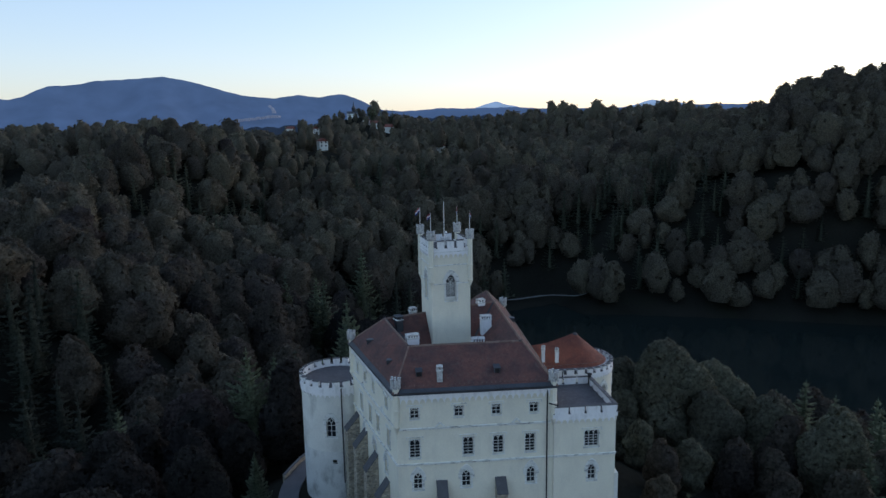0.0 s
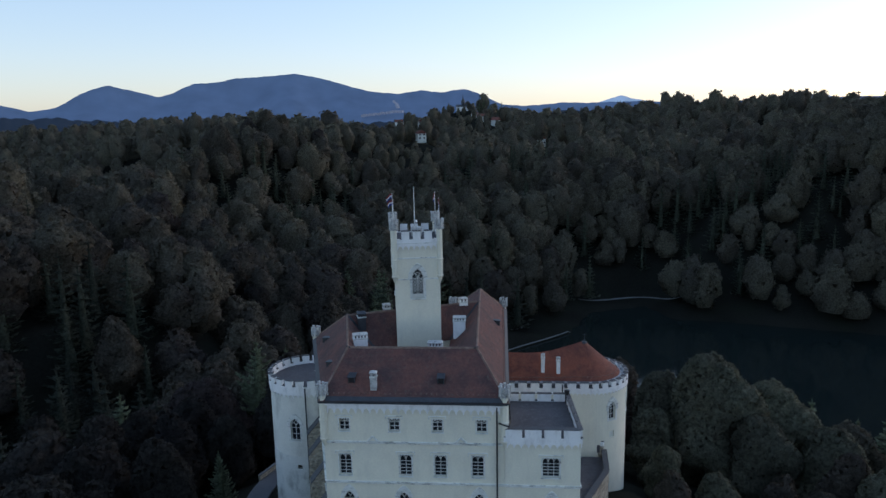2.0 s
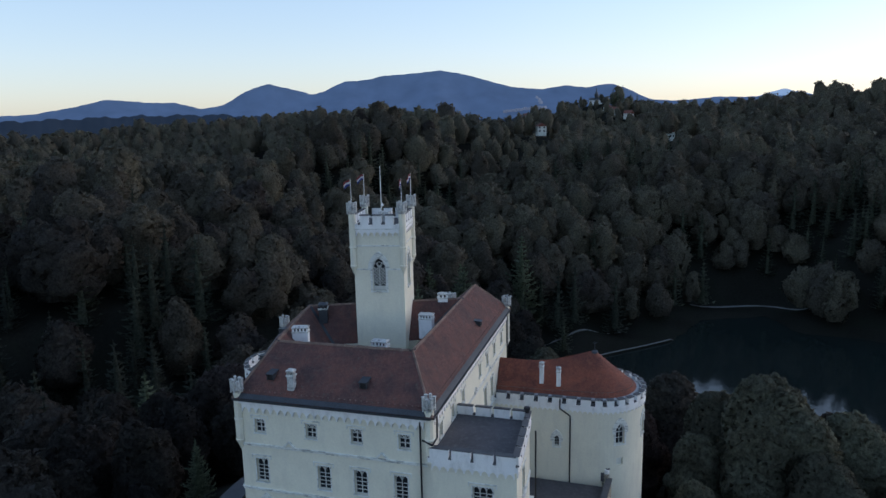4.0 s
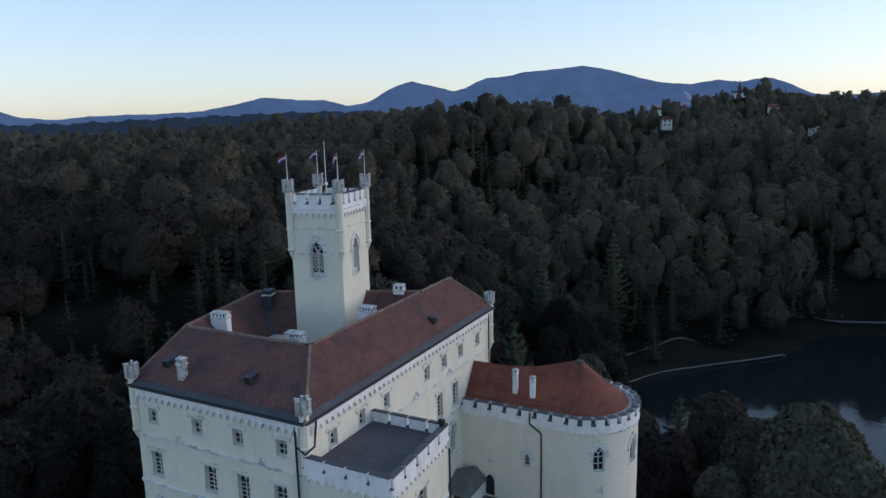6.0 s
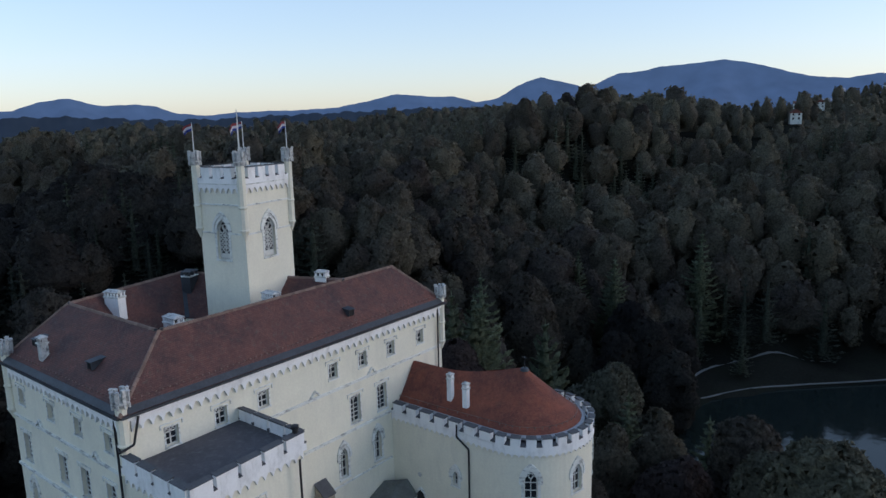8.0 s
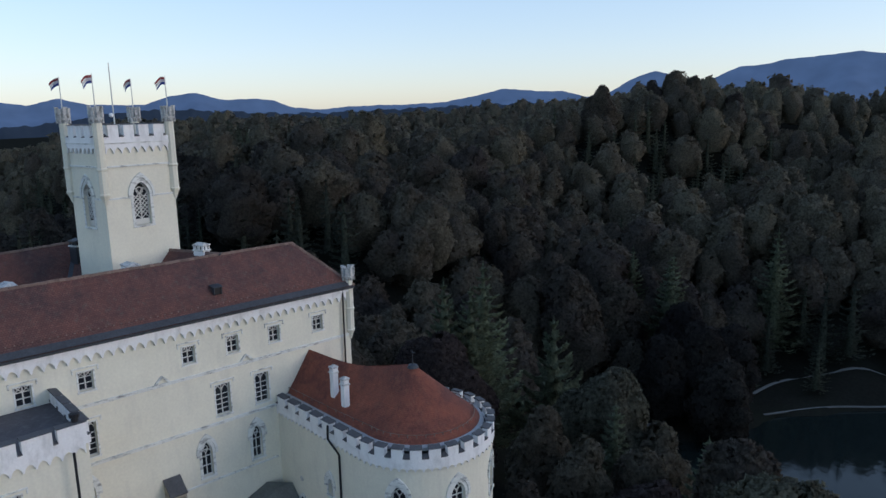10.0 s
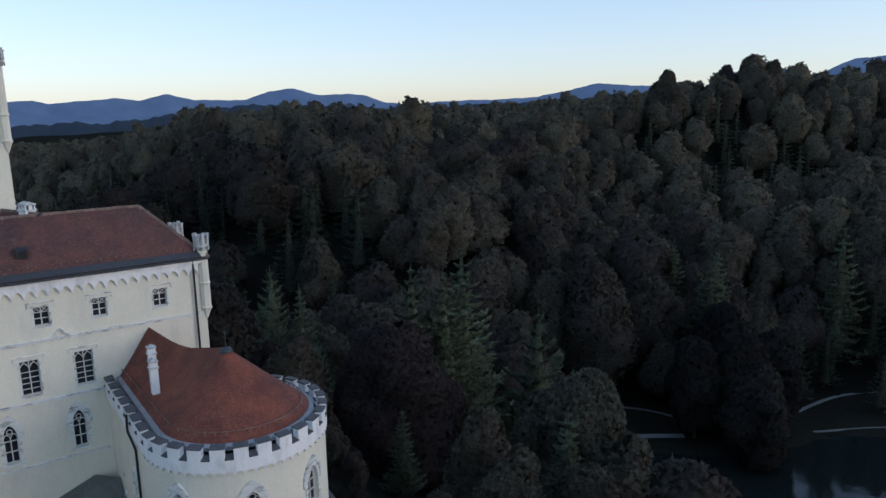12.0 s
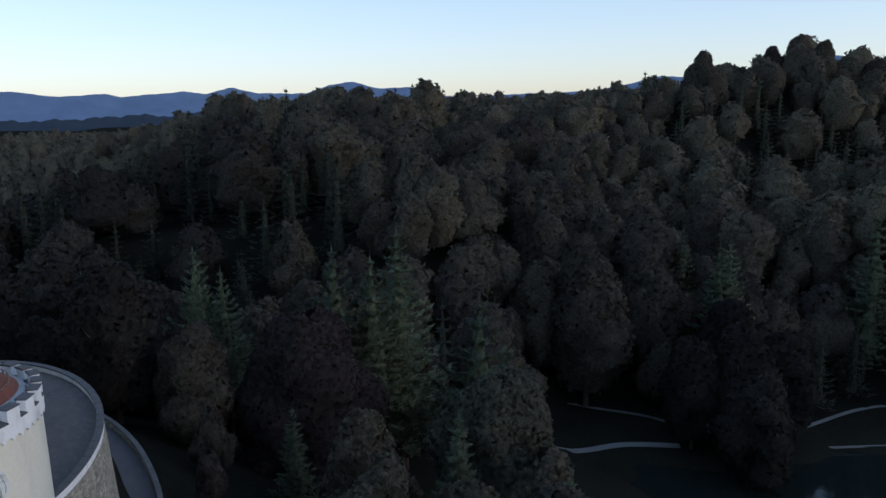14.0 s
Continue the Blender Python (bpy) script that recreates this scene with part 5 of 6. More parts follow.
outer = [[P3(e_sw, EZ), P3(e_se, EZ), R["se"], R["sw"]], [P3(e_se, EZ), P3(e_ne, EZ), R["ne"], R["j"], R["se"]], [P3(e_ne, EZ), P3(e_n2, EZ), R["ne"]],
         [P3(e_n2, EZ), P3(e_nj, EZ), R["j"], R["ne"]], [P3(e_nj, EZ), P3(e_nw, EZ), R["nw"], R["j"]], [P3(e_nw, EZ), P3(e_sw, EZ), R["sw"], R["nw"]]]
inside = [[R["sw"], R["se"], P3(i_se, IZ), P3(i_sw, IZ)], [R["se"], R["j"], P3(i_j, IZ), P3(i_se, IZ)], [R["j"], R["nw"], P3(i_nw, IZ), P3(i_j, IZ)], [R["nw"], R["sw"], P3(i_sw, IZ), P3(i_nw, IZ)]]
roof_sheet("roof", outer + inside, TILES, main, label="weathered red clay tile roof")
ridge_row(main, [R["sw"], R["se"]])
ridge_row(main, [R["se"], R["j"], R["ne"]])
ridge_row(main, [R["j"], R["nw"], R["sw"]])
for a, b in ((P3(e_sw, EZ), R["sw"]), (P3(e_se, EZ), R["se"]), (P3(e_ne, EZ), R["ne"]), (P3(e_n2, EZ), R["ne"]), (P3(e_nw, EZ), R["nw"])):
    ridge_row(main, [a, b])
# sheet-metal strip along the eaves, laid on the tiles
for q in (outer[0], outer[1], outer[5]):
    a, b = Vector(q[0]), Vector(q[1])
    up = ((Vector(q[-1]) - a) - (b - a).normalized() * (Vector(q[-1]) - a).dot((b - a).normalized())).normalized()
    s = (b - a).normalized()
    nrm = s.cross(up)
    lo, hi = 0.02, 0.6
    k0, k1 = a + s * 0.7, b - s * 0.7
    p = [k0 + up * lo + nrm * 0.02, k1 + up * lo + nrm * 0.02, k1 + up * hi + nrm * 0.02, k0 + up * hi + nrm * 0.02]
    part("eaves_flashing", Build().hexa(p + [c + nrm * 0.05 for c in p]).vf, METAL, main, "dull grey sheet-metal strip above the eaves")
    g = Build()
    n = int((k1 - k0).length / 0.55)
    for i in range(n):
        c = k0 + s * (i + 0.5) * (k1 - k0).length / n + up * 1.0 + nrm * 0.04
        g.hexa([c + s * x + up * y + nrm * z for z in (0, 0.08) for x, y in ((-0.05, -0.04), (0.05, -0.04), (0.05, 0.04), (-0.05, 0.04))])
    tagged(part("snow_guard_row", g.vf, RIDGE, main), kind="stuff")
# sheet-metal valleys where the inner slopes meet
for a, b in ((R["nw"], P3(i_nw, IZ)), (R["j"], P3(i_j, IZ)), (R["sw"], P3(i_sw, IZ)), (R["se"], P3(i_se, IZ))):
    a, b = Vector(a), Vector(b)
    s = Vector((-(b - a).y, (b - a).x, 0)).normalized() * 0.32
    up = Vector((0, 0, 0.06))
    part("valley_sheet", Build().hexa([a - s, b - s, b + s, a + s, a - s + up * 2.5, b - s + up * 2.5, b + s + up * 2.5, a + s + up * 2.5]).vf, METAL, main)
part("courtyard_floor", Build().prism([tuple(p) for p in (i_sw, i_se, i_j, i_nw)], 49.6, 50.0).vf, TAR, main, "grey paved inner courtyard")
# courtyard walls under the inner eaves
for p, q in ((i_sw, i_nw), (i_nw, i_j), (i_j, i_se), (i_se, i_sw)):
    at, n = flat(p, q)
    part("courtyard_wall", wall(at, 0, n, 50.0, IZ - 0.05, (), 0.3), PLASTER, main)
for (x, y) in (SW, SE, NE, N2, NW):
    turret(main, x, y, 62.0, 67.4)
downpipe(main, [(20.3, 82.05, 66.3), (20.3, 82.05, 41)])
downpipe(main, [(20.5, 82.0, 64.2), (21.6, 81.6, 64.0), (21.75, 82.6, 64.3), (21.6, 83.2, 66.2)])
downpipe(main, [(21.4, 117.6, 66.3), (21.4, 117.6, 41)])
downpipe(main, [(-4.4, 102.3, 66.3), (-4.45, 102.4, 41)])


def buttress(name, at, u, w, z0, z1, out, owner_label, mat=STONE, drop=1.6):
    """A stone buttress against a wall with a sloped slab on top."""
    e = thing(name, owner_label, "buttress", (0, 0, 0), "buttresses")
    part("shaft", Build().hexa([at(u - w / 2, z0, -out * 1.15), at(u + w / 2, z0, -out * 1.15), at(u + w / 2, z0, 0.05), at(u - w / 2, z0, 0.05),
                                at(u - w / 2, z1 - drop, -out), at(u + w / 2, z1 - drop, -out), at(u + w / 2, z1, 0.05), at(u - w / 2, z1, 0.05)]).vf, mat, e)
    part("capping", Build().hexa([at(u - w / 2 - 0.05, z1 - drop - 0.05, -out - 0.15), at(u + w / 2 + 0.05, z1 - drop - 0.05, -out - 0.15), at(u + w / 2 + 0.05, z1 + 0.02, 0.02), at(u - w / 2 - 0.05, z1 + 0.02, 0.02),
                                  at(u - w / 2 - 0.05, z1 - drop + 0.08, -out - 0.15), at(u + w / 2 + 0.05, z1 - drop + 0.08, -out - 0.15), at(u + w / 2 + 0.05, z1 + 0.14, 0.02), at(u - w / 2 - 0.05, z1 + 0.14, 0.02)]).vf, SLATE, e)
    return e


for u in (5.5, 13.05):
    buttress("front_buttress", south, u, 1.35, 39.5, 54.4, 1.6, "rendered front buttress with a dark sloped stone cap", STONE, 1.4)
buttress("yard_buttress", east, 17.6, 1.35, 44.0, 53.4, 1.2, "small stone buttress with a grey sloped cap", STONE, 1.0)
for u, z, o in ((2.2, 56.0, 1.9), (6.6, 55.2, 1.8), (11.8, 54.0, 1.7), (17.0, 52.6, 1.6)):
    buttress("west_buttress", west, u, 1.6, 38.5, z, o, "tall rubble stone buttress with a sloped grey slab", STONE, 2.2)

# ---- the keep ----
keep = thing("castle_keep", "tall square white castle tower with corner turrets and battlements", "tower")
KC, KA, KH = Vector((9.6, 102.0)), radians(9.6), 2.9


def keep_corner(sx, sy, h=KH):
    c, s = math.cos(KA), math.sin(KA)
    a, b = sx * h, sy * h + (0.8 if sy > 0 else 0)
    return (KC.x + a * c - b * s, KC.y + a * s + b * c)


corners = [keep_corner(-1, -1), keep_corner(1, -1), keep_corner(1, 1), keep_corner(-1, 1)]
for k in range(4):
    at, n = facade(keep, corners[k], corners[(k + 1) % 4], 52.0, 80.6, [(math.dist(corners[k], corners[(k + 1) % 4]) / 2, 73.5, 1.55, 3.85, "lattice")])
    part("string_course", Build().slab(at, 0, n, 78.75, 78.9, -0.1, 0.02).vf, TRIM, keep)
    part("string_course", Build().slab(at, 0, n / 2 - 1.2, 76.0, 76.15, -0.1, 0.02).vf, TRIM, keep)
    part("string_course", Build().slab(at, n / 2 + 1.2, n, 76.0, 76.15, -0.1, 0.02).vf, TRIM, keep)
    part("frieze", frieze(at, 0.4, n - 0.4, 79.95, 80.6, 0.2, 0.75, 0.5), WHITE, keep)
    part("parapet", Build().slab(at, 0.2, n - 0.2, 80.6, 81.35, -0.2, 0.2).vf, WHITE, keep)
    part("parapet_moulding", Build().slab(at, 0.3, n - 0.3, 80.75, 80.85, -0.26, -0.2).vf, TRIM, keep)
    battlements(keep, lambda u, z, d=0.0, at=at: at(u, z, d - 0.2), 0.72 - 0.2 * (k % 2), n - 0.72 + 0.2 * (k % 2), 3 + k % 2, 0.46, 81.35, 82.35, 0.4, 0.05)
    turret(keep, *corners[k], 76.4, 82.85, 0.4, 0.56)
part("flat_roof", Build().prism([keep_corner(-1, -1, 2.7), keep_corner(1, -1, 2.7), keep_corner(1, 1, 2.7), keep_corner(-1, 1, 2.7)], 80.9, 81.15).vf, TAR, keep)
part("roof_hatch_box", Build().box(9.0, 10.3, 102.3, 103.5, 81.15, 82.3).vf, CROWN, keep)

mast = thing("antenna_mast", "thin metal mast with a small round dish on the tower roof", "antenna", (9.47, 102.2, 81.1))
part("pole", Build().turned(0, 0, [(0.07, 0), (0.06, 3), (0.045, 6.6)], 6).vf, WOOD_WHITE, mast)
part("dish", Build().turned(0.25, -0.3, [(0.04, 1.9), (0.17, 1.98), (0.19, 2.1), (0.12, 2.22), (0.04, 2.26)], 10).vf, WHITE, mast)

FLAG_RED = material("red_flag_cloth", (0.2, 0.04, 0.045), 0.9, 0.1, 2, 12, 0.1)
FLAG_WHITE = material("white_flag_cloth", (0.42, 0.42, 0.44), 0.9, 0.1, 2, 12, 0.1)
FLAG_BLUE = material("blue_flag_cloth", (0.03, 0.05, 0.2), 0.9, 0.1, 2, 12, 0.1)
for k, (cx, cy) in enumerate(corners):
    fl = thing("flag", "small striped flag on a thin white pole in a light breeze", "flag", (cx, cy, 83.4), "flags on the tower")
    part("pole", Build().turned(0, 0, [(0.055, 0), (0.045, 1.5), (0.03, 3.15)], 6).vf, WOOD_WHITE, fl)
    turn = (0.0, 0.9, 0.7, -0.15)[k]
    wind = Vector((-0.75 * math.cos(turn) + 0.66 * math.sin(turn), -0.66 * math.cos(turn) - 0.75 * math.sin(turn), 0)).normalized()
    side = Vector((-wind.y, wind.x, 0))
    th = side * 0.012
    # cloth lifted by a light breeze, sagging towards its free end
    for s, mat in enumerate((FLAG_RED, FLAG_WHITE, FLAG_BLUE)):
        g = Build()
        edge = []
        for i in range(9):
            t = i / 8
            w = side * (0.09 * math.sin(t * 8 + k) * t)
            z = 3.08 - 0.22 * s - 0.5 * t * t - 0.04 * math.sin(t * 6 + k)
            c = wind * (0.04 + 0.85 * t * (1 - 0.08 * s)) + w
            edge.append((c + Vector((0, 0, z)), c + Vector((0, 0, z - 0.22))))
        for (a, b), (c, d) in zip(edge, edge[1:]):
            g.hexa([b - th, d - th, d + th, b + th, a - th, c - th, c + th, a + th])
        part("cloth_stripe", g.vf, mat, fl)

# ---- the south-east annex ----
annex = thing("castle_annex", "low cream castle annex with a flat felt roof and white battlements", "castle annex")
A0, A1, A2, A3 = (21.16, 82.0), (29.25, 82.0), (28.75, 92.0), (21.16, 92.0)
as_, n1 = facade(annex, A0, A1, BASE, 62.0, [(4.95, 58.0, 1.85, 2.25, "lancets"), (5.05, 53.4, 1.0, 2.2, "pointed")])
ae, n2 = facade(annex, A1, A2, BASE, 62.0, [(5.0, 57.5, 1.6, 2.6, "lancets"), (5.0, 52.8, 1.0, 2.2, "pointed")])
an, n3 = facade(annex, A2, A3, BASE, 62.0, [])
for at, n, cnt in ((as_, n1, 4), (ae, n2, 5), (an, n3, 4)):
    part("frieze", frieze(at, 0.2, n - 0.2, 61.45, 62.1), WHITE, annex)
    part("parapet", Build().slab(at, -0.15, n + 0.15, 62.1, 62.7, -0.16, 0.25).vf, WHITE, annex)
    battlements(annex, lambda u, z, d=0.0, at=at: at(u, z, d - 0.16), -0.1, n + 0.1, cnt, 0.3, 62.7, 63.6, 0.42, 0.06)
    part("string_course", Build().slab(at, 0, n, 56.85, 57.1, -0.15, 0.02).vf, TRIM, annex)
part("plinth", Build().slab(ae, -0.1, n2, BASE, 54.2, -0.45, 0.02).vf, OLD_PLASTER, annex)
part("flat_roof", Build().prism([(21.2, 82.2), (29.0, 82.2), (28.5, 91.8), (21.2, 91.8)], 62.3, 62.62).vf, TAR, annex, "dark grey felt roof")
downpipe(annex, [(29.55, 90.9, 62.0), (29.55, 90.9, 44)])
ch = Build().turned(28.6, 91.4, [(0.22, 62.6), (0.22, 64.0), (0.32, 64.0), (0.32, 64.25), (0.15, 64.3)], 10)
part("roof_outlet", ch.vf, DARK_METAL, annex)

# ---- the north-east wing and its drum ----
wing = thing("castle_wing", "cream castle wing with a round end and red roof", "castle wing")
DC, DR = (33.82, 116.24), 6.2
WY = DC[1] - DR
BY = 118.0
wf, nf = facade(wing, (21.15, WY), (DC[0], WY), BASE, 56.8, [(8.15, 51.05, 0.65, 1.5, "pointed")])
drum = curved(DC, DR, -90)
arc_end = math.pi - math.asin((BY - DC[1]) / DR) + math.pi / 2
dholes = [window(wing, drum, radians(a) * DR, 51.75, 1.25, 2.8, "pointed") for a in (33, 78, 122)] + [(radians(33) * DR - 0.45, radians(33) * DR + 0.45, 48.9, 49.9)]
part("blind_niche", Build().slab(drum, radians(33) * DR - 0.46, radians(33) * DR + 0.46, 48.88, 49.92, 0.22, 0.3, 2).vf, OLD_PLASTER, wing)
part("drum_wall", wall(drum, 0, arc_end * DR, BASE, 56.8, dholes, 0.5, 0.5), PLASTER, wing)
bx = DC[0] - math.sqrt(DR ** 2 - (BY - DC[1]) ** 2)
wb, nb = facade(wing, (bx, BY), (21.2, BY), BASE, 56.8, [])
for at, u0, u1, cnt, cv in ((wf, 0.05, nf, 7, 1), (drum, 0, arc_end * DR, 19, 3), (wb, 0, nb, 4, 1)):
    part("frieze", frieze(at, u0, u1, 55.95, 56.85, 0.16, 0.62, 0.28), WHITE, wing)
    part("parapet", wall(lambda u, z, d=0.0, at=at: at(u, z, d - 0.16), u0, u1, 56.8, 57.05, (), 0.66, 0.5 if cv > 1 else None), WHITE, wing)
    battlements(wing, lambda u, z, d=0.0, at=at: at(u, z, d - 0.16), u0, u1, cnt, 0.55, 57.05, 57.8, 0.5, 0.06, cv)
# the walk behind the parapet and the roof
APEX = (33.5, 116.0, 62.3)
PEAK = (21.2, 113.65, 61.2)
WZ = 57.6


def refine(pts, step):
    out = []
    for a, b in zip(pts, pts[1:]):
        n = max(1, int(math.dist(a, b) / step))
        out += [(a[0] + (b[0] - a[0]) * i / n, a[1] + (b[1] - a[1]) * i / n) for i in range(n)]
    return out + [pts[-1]]


def make_wing_roof():
    front = refine([(21.2, WY + 1.05), (DC[0] - 0.3, WY + 1.05)], 0.6)
    arc = [(DC[0] + (DR - 1.05) * math.cos(a), DC[1] + (DR - 1.05) * math.sin(a)) for a in np.linspace(-math.pi / 2, arc_end - math.pi / 2, 60)]
    back = refine([(bx + 0.5, BY - 1.0), (21.2, BY - 1.0)], 0.6)
    pts = [(p, "w") for p in front] + [(p, "a") for p in arc] + [(p, "w") for p in back]
    rows = 12
    v, f = [], []
    run = [0.0]
    for (p, _), (q, _) in zip(pts, pts[1:]):
        run.append(run[-1] + math.dist(p, q))
    uvs = []
    for i, (p, kind) in enumerate(pts):
        if kind == "a":
            top = Vector(APEX)
        else:
            t = min(max((p[0] - PEAK[0]) / (APEX[0] - PEAK[0]), 0), 1)
            top = Vector(PEAK).lerp(Vector(APEX), t) + Vector((0, 0, -0.8 * math.sin(math.pi * t) ** 1.2))
        foot = Vector((p[0], p[1], WZ))
        for j in range(rows + 1):
            s = j / rows
            q = foot.lerp(top, s)
            q.z -= 0.12 * math.sin(math.pi * s) * (1 - s)
            v.append(q)
            uvs.append((run[i], (foot - top).length * s))
    for i in range(len(pts) - 1):
        for j in range(rows):
            a = i * (rows + 1) + j
            f.append((a, a + rows + 1, a + rows + 2, a + 1))
    ob = part("roof", (v, f), TILES_NEW, wing, "bright red clay tile roof, conical at its end", True)
    layer = ob.data.uv_layers.new(name="UVMap")
    for lp in ob.data.loops:
        layer.data[lp.index].uv = uvs[lp.vertex_index]
    g = Build()
    for (p, _), (q, _) in zip(pts, pts[1:]):
        if math.dist(p, q) < 1e-6:
            continue
        a, b = Vector(p), Vector(q)
        n = Vector(((b - a).y, -(b - a).x)).normalized()
        g.hexa([(a.x, a.y, WZ - 0.25), (b.x, b.y, WZ - 0.25), (b.x + n.x * 0.32, b.y + n.y * 0.32, WZ - 0.35), (a.x + n.x * 0.32, a.y + n.y * 0.32, WZ - 0.35),
                (a.x, a.y, WZ + 0.02), (b.x, b.y, WZ + 0.02), (b.x + n.x * 0.32, b.y + n.y * 0.32, WZ - 0.1), (a.x + n.x * 0.32, a.y + n.y * 0.32, WZ - 0.1)])
    part("gutter", g.vf, GUTTER, wing, "pale grey sheet-metal gutter")
    # wire of snow guards near the foot of the roof
    g = Build()
    for i in range(0, len(pts) - 1):
        a, b = Vector(v[i * (rows + 1) + 1]), Vector(v[(i + 1) * (rows + 1) + 1])
        if (b - a).length < 0.05:
            continue
        up = Vector((0, 0, 0.22))
        sd = Vector((0, 0, 0.05))
        g.hexa([a + up, b + up, b + up + Vector((0.03, 0.03, 0)), a + up + Vector((0.03, 0.03, 0)), a + up + sd, b + up + sd, b + up + sd + Vector((0.03, 0.03, 0)), a + up + sd + Vector((0.03, 0.03, 0))])
        if i % 2 == 0:
            g.box(a.x - 0.03, a.x + 0.03, a.y - 0.03, a.y + 0.03, a.z, a.z + 0.25)
    part("snow_rail", g.vf, RIDGE, wing)


make_wing_roof()
part("roof_cap", Build().turned(APEX[0], APEX[1], [(0.5, 62.0), (0.38, 62.22), (0.08, 62.32), (0.035, 62.6), (0.02, 63.5)], 12).box(APEX[0] - 0.3, APEX[0] + 0.3, APEX[1] - 0.02, APEX[1] + 0.02, 63.3, 63.35).vf, METAL, wing, "grey metal cap with a thin weathervane")
part("wall_walk", Build().prism([(21.2, WY + 0.2), (DC[0], WY + 0.2)] + [(DC[0] + (DR - 0.2) * math.cos(a), DC[1] + (DR - 0.2) * math.sin(a)) for a in np.linspace(-math.pi / 2, arc_end - math.pi / 2, 30)] + [(bx, BY - 0.2), (21.2, BY - 0.2)], 56.6, 56.95).vf, METAL, wing)
downpipe(wing, [(29.7, WY - 0.25, 57.6), (29.7, WY - 0.3, 56.4), (31.0, WY - 0.12, 55.4), (31.0, WY - 0.12, 44)])
leaf = [(3.63 + u, 46.5 + z) for u, z in [(-0.55, 0)] + arch(1.1, 2.6, 1.75) + [(0.55, 0)]]
rim = [(3.63 + u, 46.5 + z) for u, z in [(-0.75, 0)] + arch(1.5, 2.95, 1.75) + [(0.75, 0)]]
n_ = len(leaf)
part("door", ([wf(u, z, -0.03) for u, z in leaf] + [wf(u, z, 0.02) for u, z in leaf], [tuple(range(n_))] + [(i, i + n_, (i + 1) % n_ + n_, (i + 1) % n_) for i in range(n_)]), DARK_METAL, wing, "dark pointed wooden yard door")
g = Build()
for i in range(n_ - 1):
    q = [leaf[i], leaf[i + 1], rim[i + 1], rim[i]]
    g.hexa([wf(u, z, 0.02) for u, z in q] + [wf(u, z, -0.09) for u, z in q])
part("door_surround", g.vf, TRIM, wing)
ring = [(3.54 + 0.24 * math.cos(k * math.pi / 6), 50.78 + 0.24 * math.sin(k * math.pi / 6)) for k in range(12)]
part("round_vent", ([wf(u, z, -0.04) for u, z in ring] + [wf(u, z, 0.02) for u, z in ring], [tuple(range(12))] + [(i, i + 12, (i + 1) % 12 + 12, (i + 1) % 12) for i in range(12)]), CROWN, wing)

# ---- the west round tower ----
wt_ = thing("castle_round_tower", "round white tower with battlements and weathered plaster at its foot", "tower")
TC, TR = (-7.67, 108.0), 5.55
td = curved(TC, TR, 150)
full = 2 * math.pi * TR
wa = radians(262 - 150) * TR
thole = [window(wt_, td, wa, 51.6, 1.45, 3.3, "pointed"), (radians(266 - 150) * TR - 0.35, radians(266 - 150) * TR + 0.35, 47.2, 47.9)]
part("wall", wall(td, 0, full, 49.2, 59.0, thole[:1], 0.5, 0.5), OLD_PLASTER, wt_)
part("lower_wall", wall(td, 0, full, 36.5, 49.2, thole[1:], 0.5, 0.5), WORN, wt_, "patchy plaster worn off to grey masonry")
part("frieze", frieze(td, 0, full, 58.1, 58.9, 0.14, 0.72, 0.4), WHITE, wt_)
part("parapet", wall(lambda u, z, d=0.0: td(u, z, d - 0.2), 0, full, 58.9, 59.8, (), 0.55, 0.5), WHITE, wt_)
battlements(wt_, lambda u, z, d=0.0: td(u, z, d - 0.2), 0, full, 22, 0.5, 59.8, 60.6, 0.5, 0.05, 3)
part("flat_roof", Build().turned(TC[0], TC[1], [(TR - 0.2, 59.0), (TR - 0.2, 59.35)], 32).vf, TAR, wt_, "flat grey tower roof")
downpipe(wt_, [td(radians(280 - 150) * TR, 59.6, -0.25), td(radians(280 - 150) * TR, 44, -0.15)])

# ---- the north bastion ----
bastion = thing("bastion", "round rubble stone bastion with a white parapet and paved terrace", "bastion")
BC, BX, BYR = (16.5, 113.4), 20.0, 13.2


def oval(w, z, d=0.0):
    a = w
    return (BC[0] + (BX - d) * math.cos(a), BC[1] + (BYR - d) * math.sin(a), z)


part("stone_wall", wall(lambda u, z, d=0.0: oval(u, z, d - (0.9 if z < 45 else 0)), radians(-15), radians(168), 33.0, 47.9, (), 1.2, 0.05), STONE, bastion)
part("parapet", wall(lambda u, z, d=0.0: oval(u, z, d - 0.02), radians(-15), radians(168), 47.9, 48.45, (), 0.46, 0.05), WHITE, bastion)
for k in range(46):
    a = radians(-14 + 181 * k / 46)
    b = radians(-14 + 181 * (k + 0.96) / 46)
    part("coping", Build().slab(oval, a, b, 48.45, 48.56 + 0.03 * random.random(), -0.06, 0.52, 2).vf, SLATE, bastion)
part("terrace", Build().prism([oval(a, 0, 0.5)[:2] for a in np.linspace(radians(-15), radians(168), 50)] + [(-2.5, 113.0)], 46.8, 48.0).vf, TAR, bastion, "grey paved terrace")
yard = thing("yard_terrace", "grey paved forecourt between annex and wing with a stone wall", "terrace")
part("paving", Build().prism([(21.3, 92.2), (30.0, 92.2), (35.5, 104.0), (36.0, 109.5), (21.3, 109.9)], 40.0, 46.4).vf, TAR, yard)
for a, b in (((30.0, 92.2), (35.5, 104.0)), ((35.5, 104.0), (36.0, 110.2))):
    at, n = flat(a, b)
    part("parapet", Build().slab(at, 0, n, 39.5, 47.2, -0.3, 0.3).vf, STONE, yard)
    part("coping", Build().slab(at, 0, n, 47.2, 47.36, -0.4, 0.4).vf, SLATE, yard)

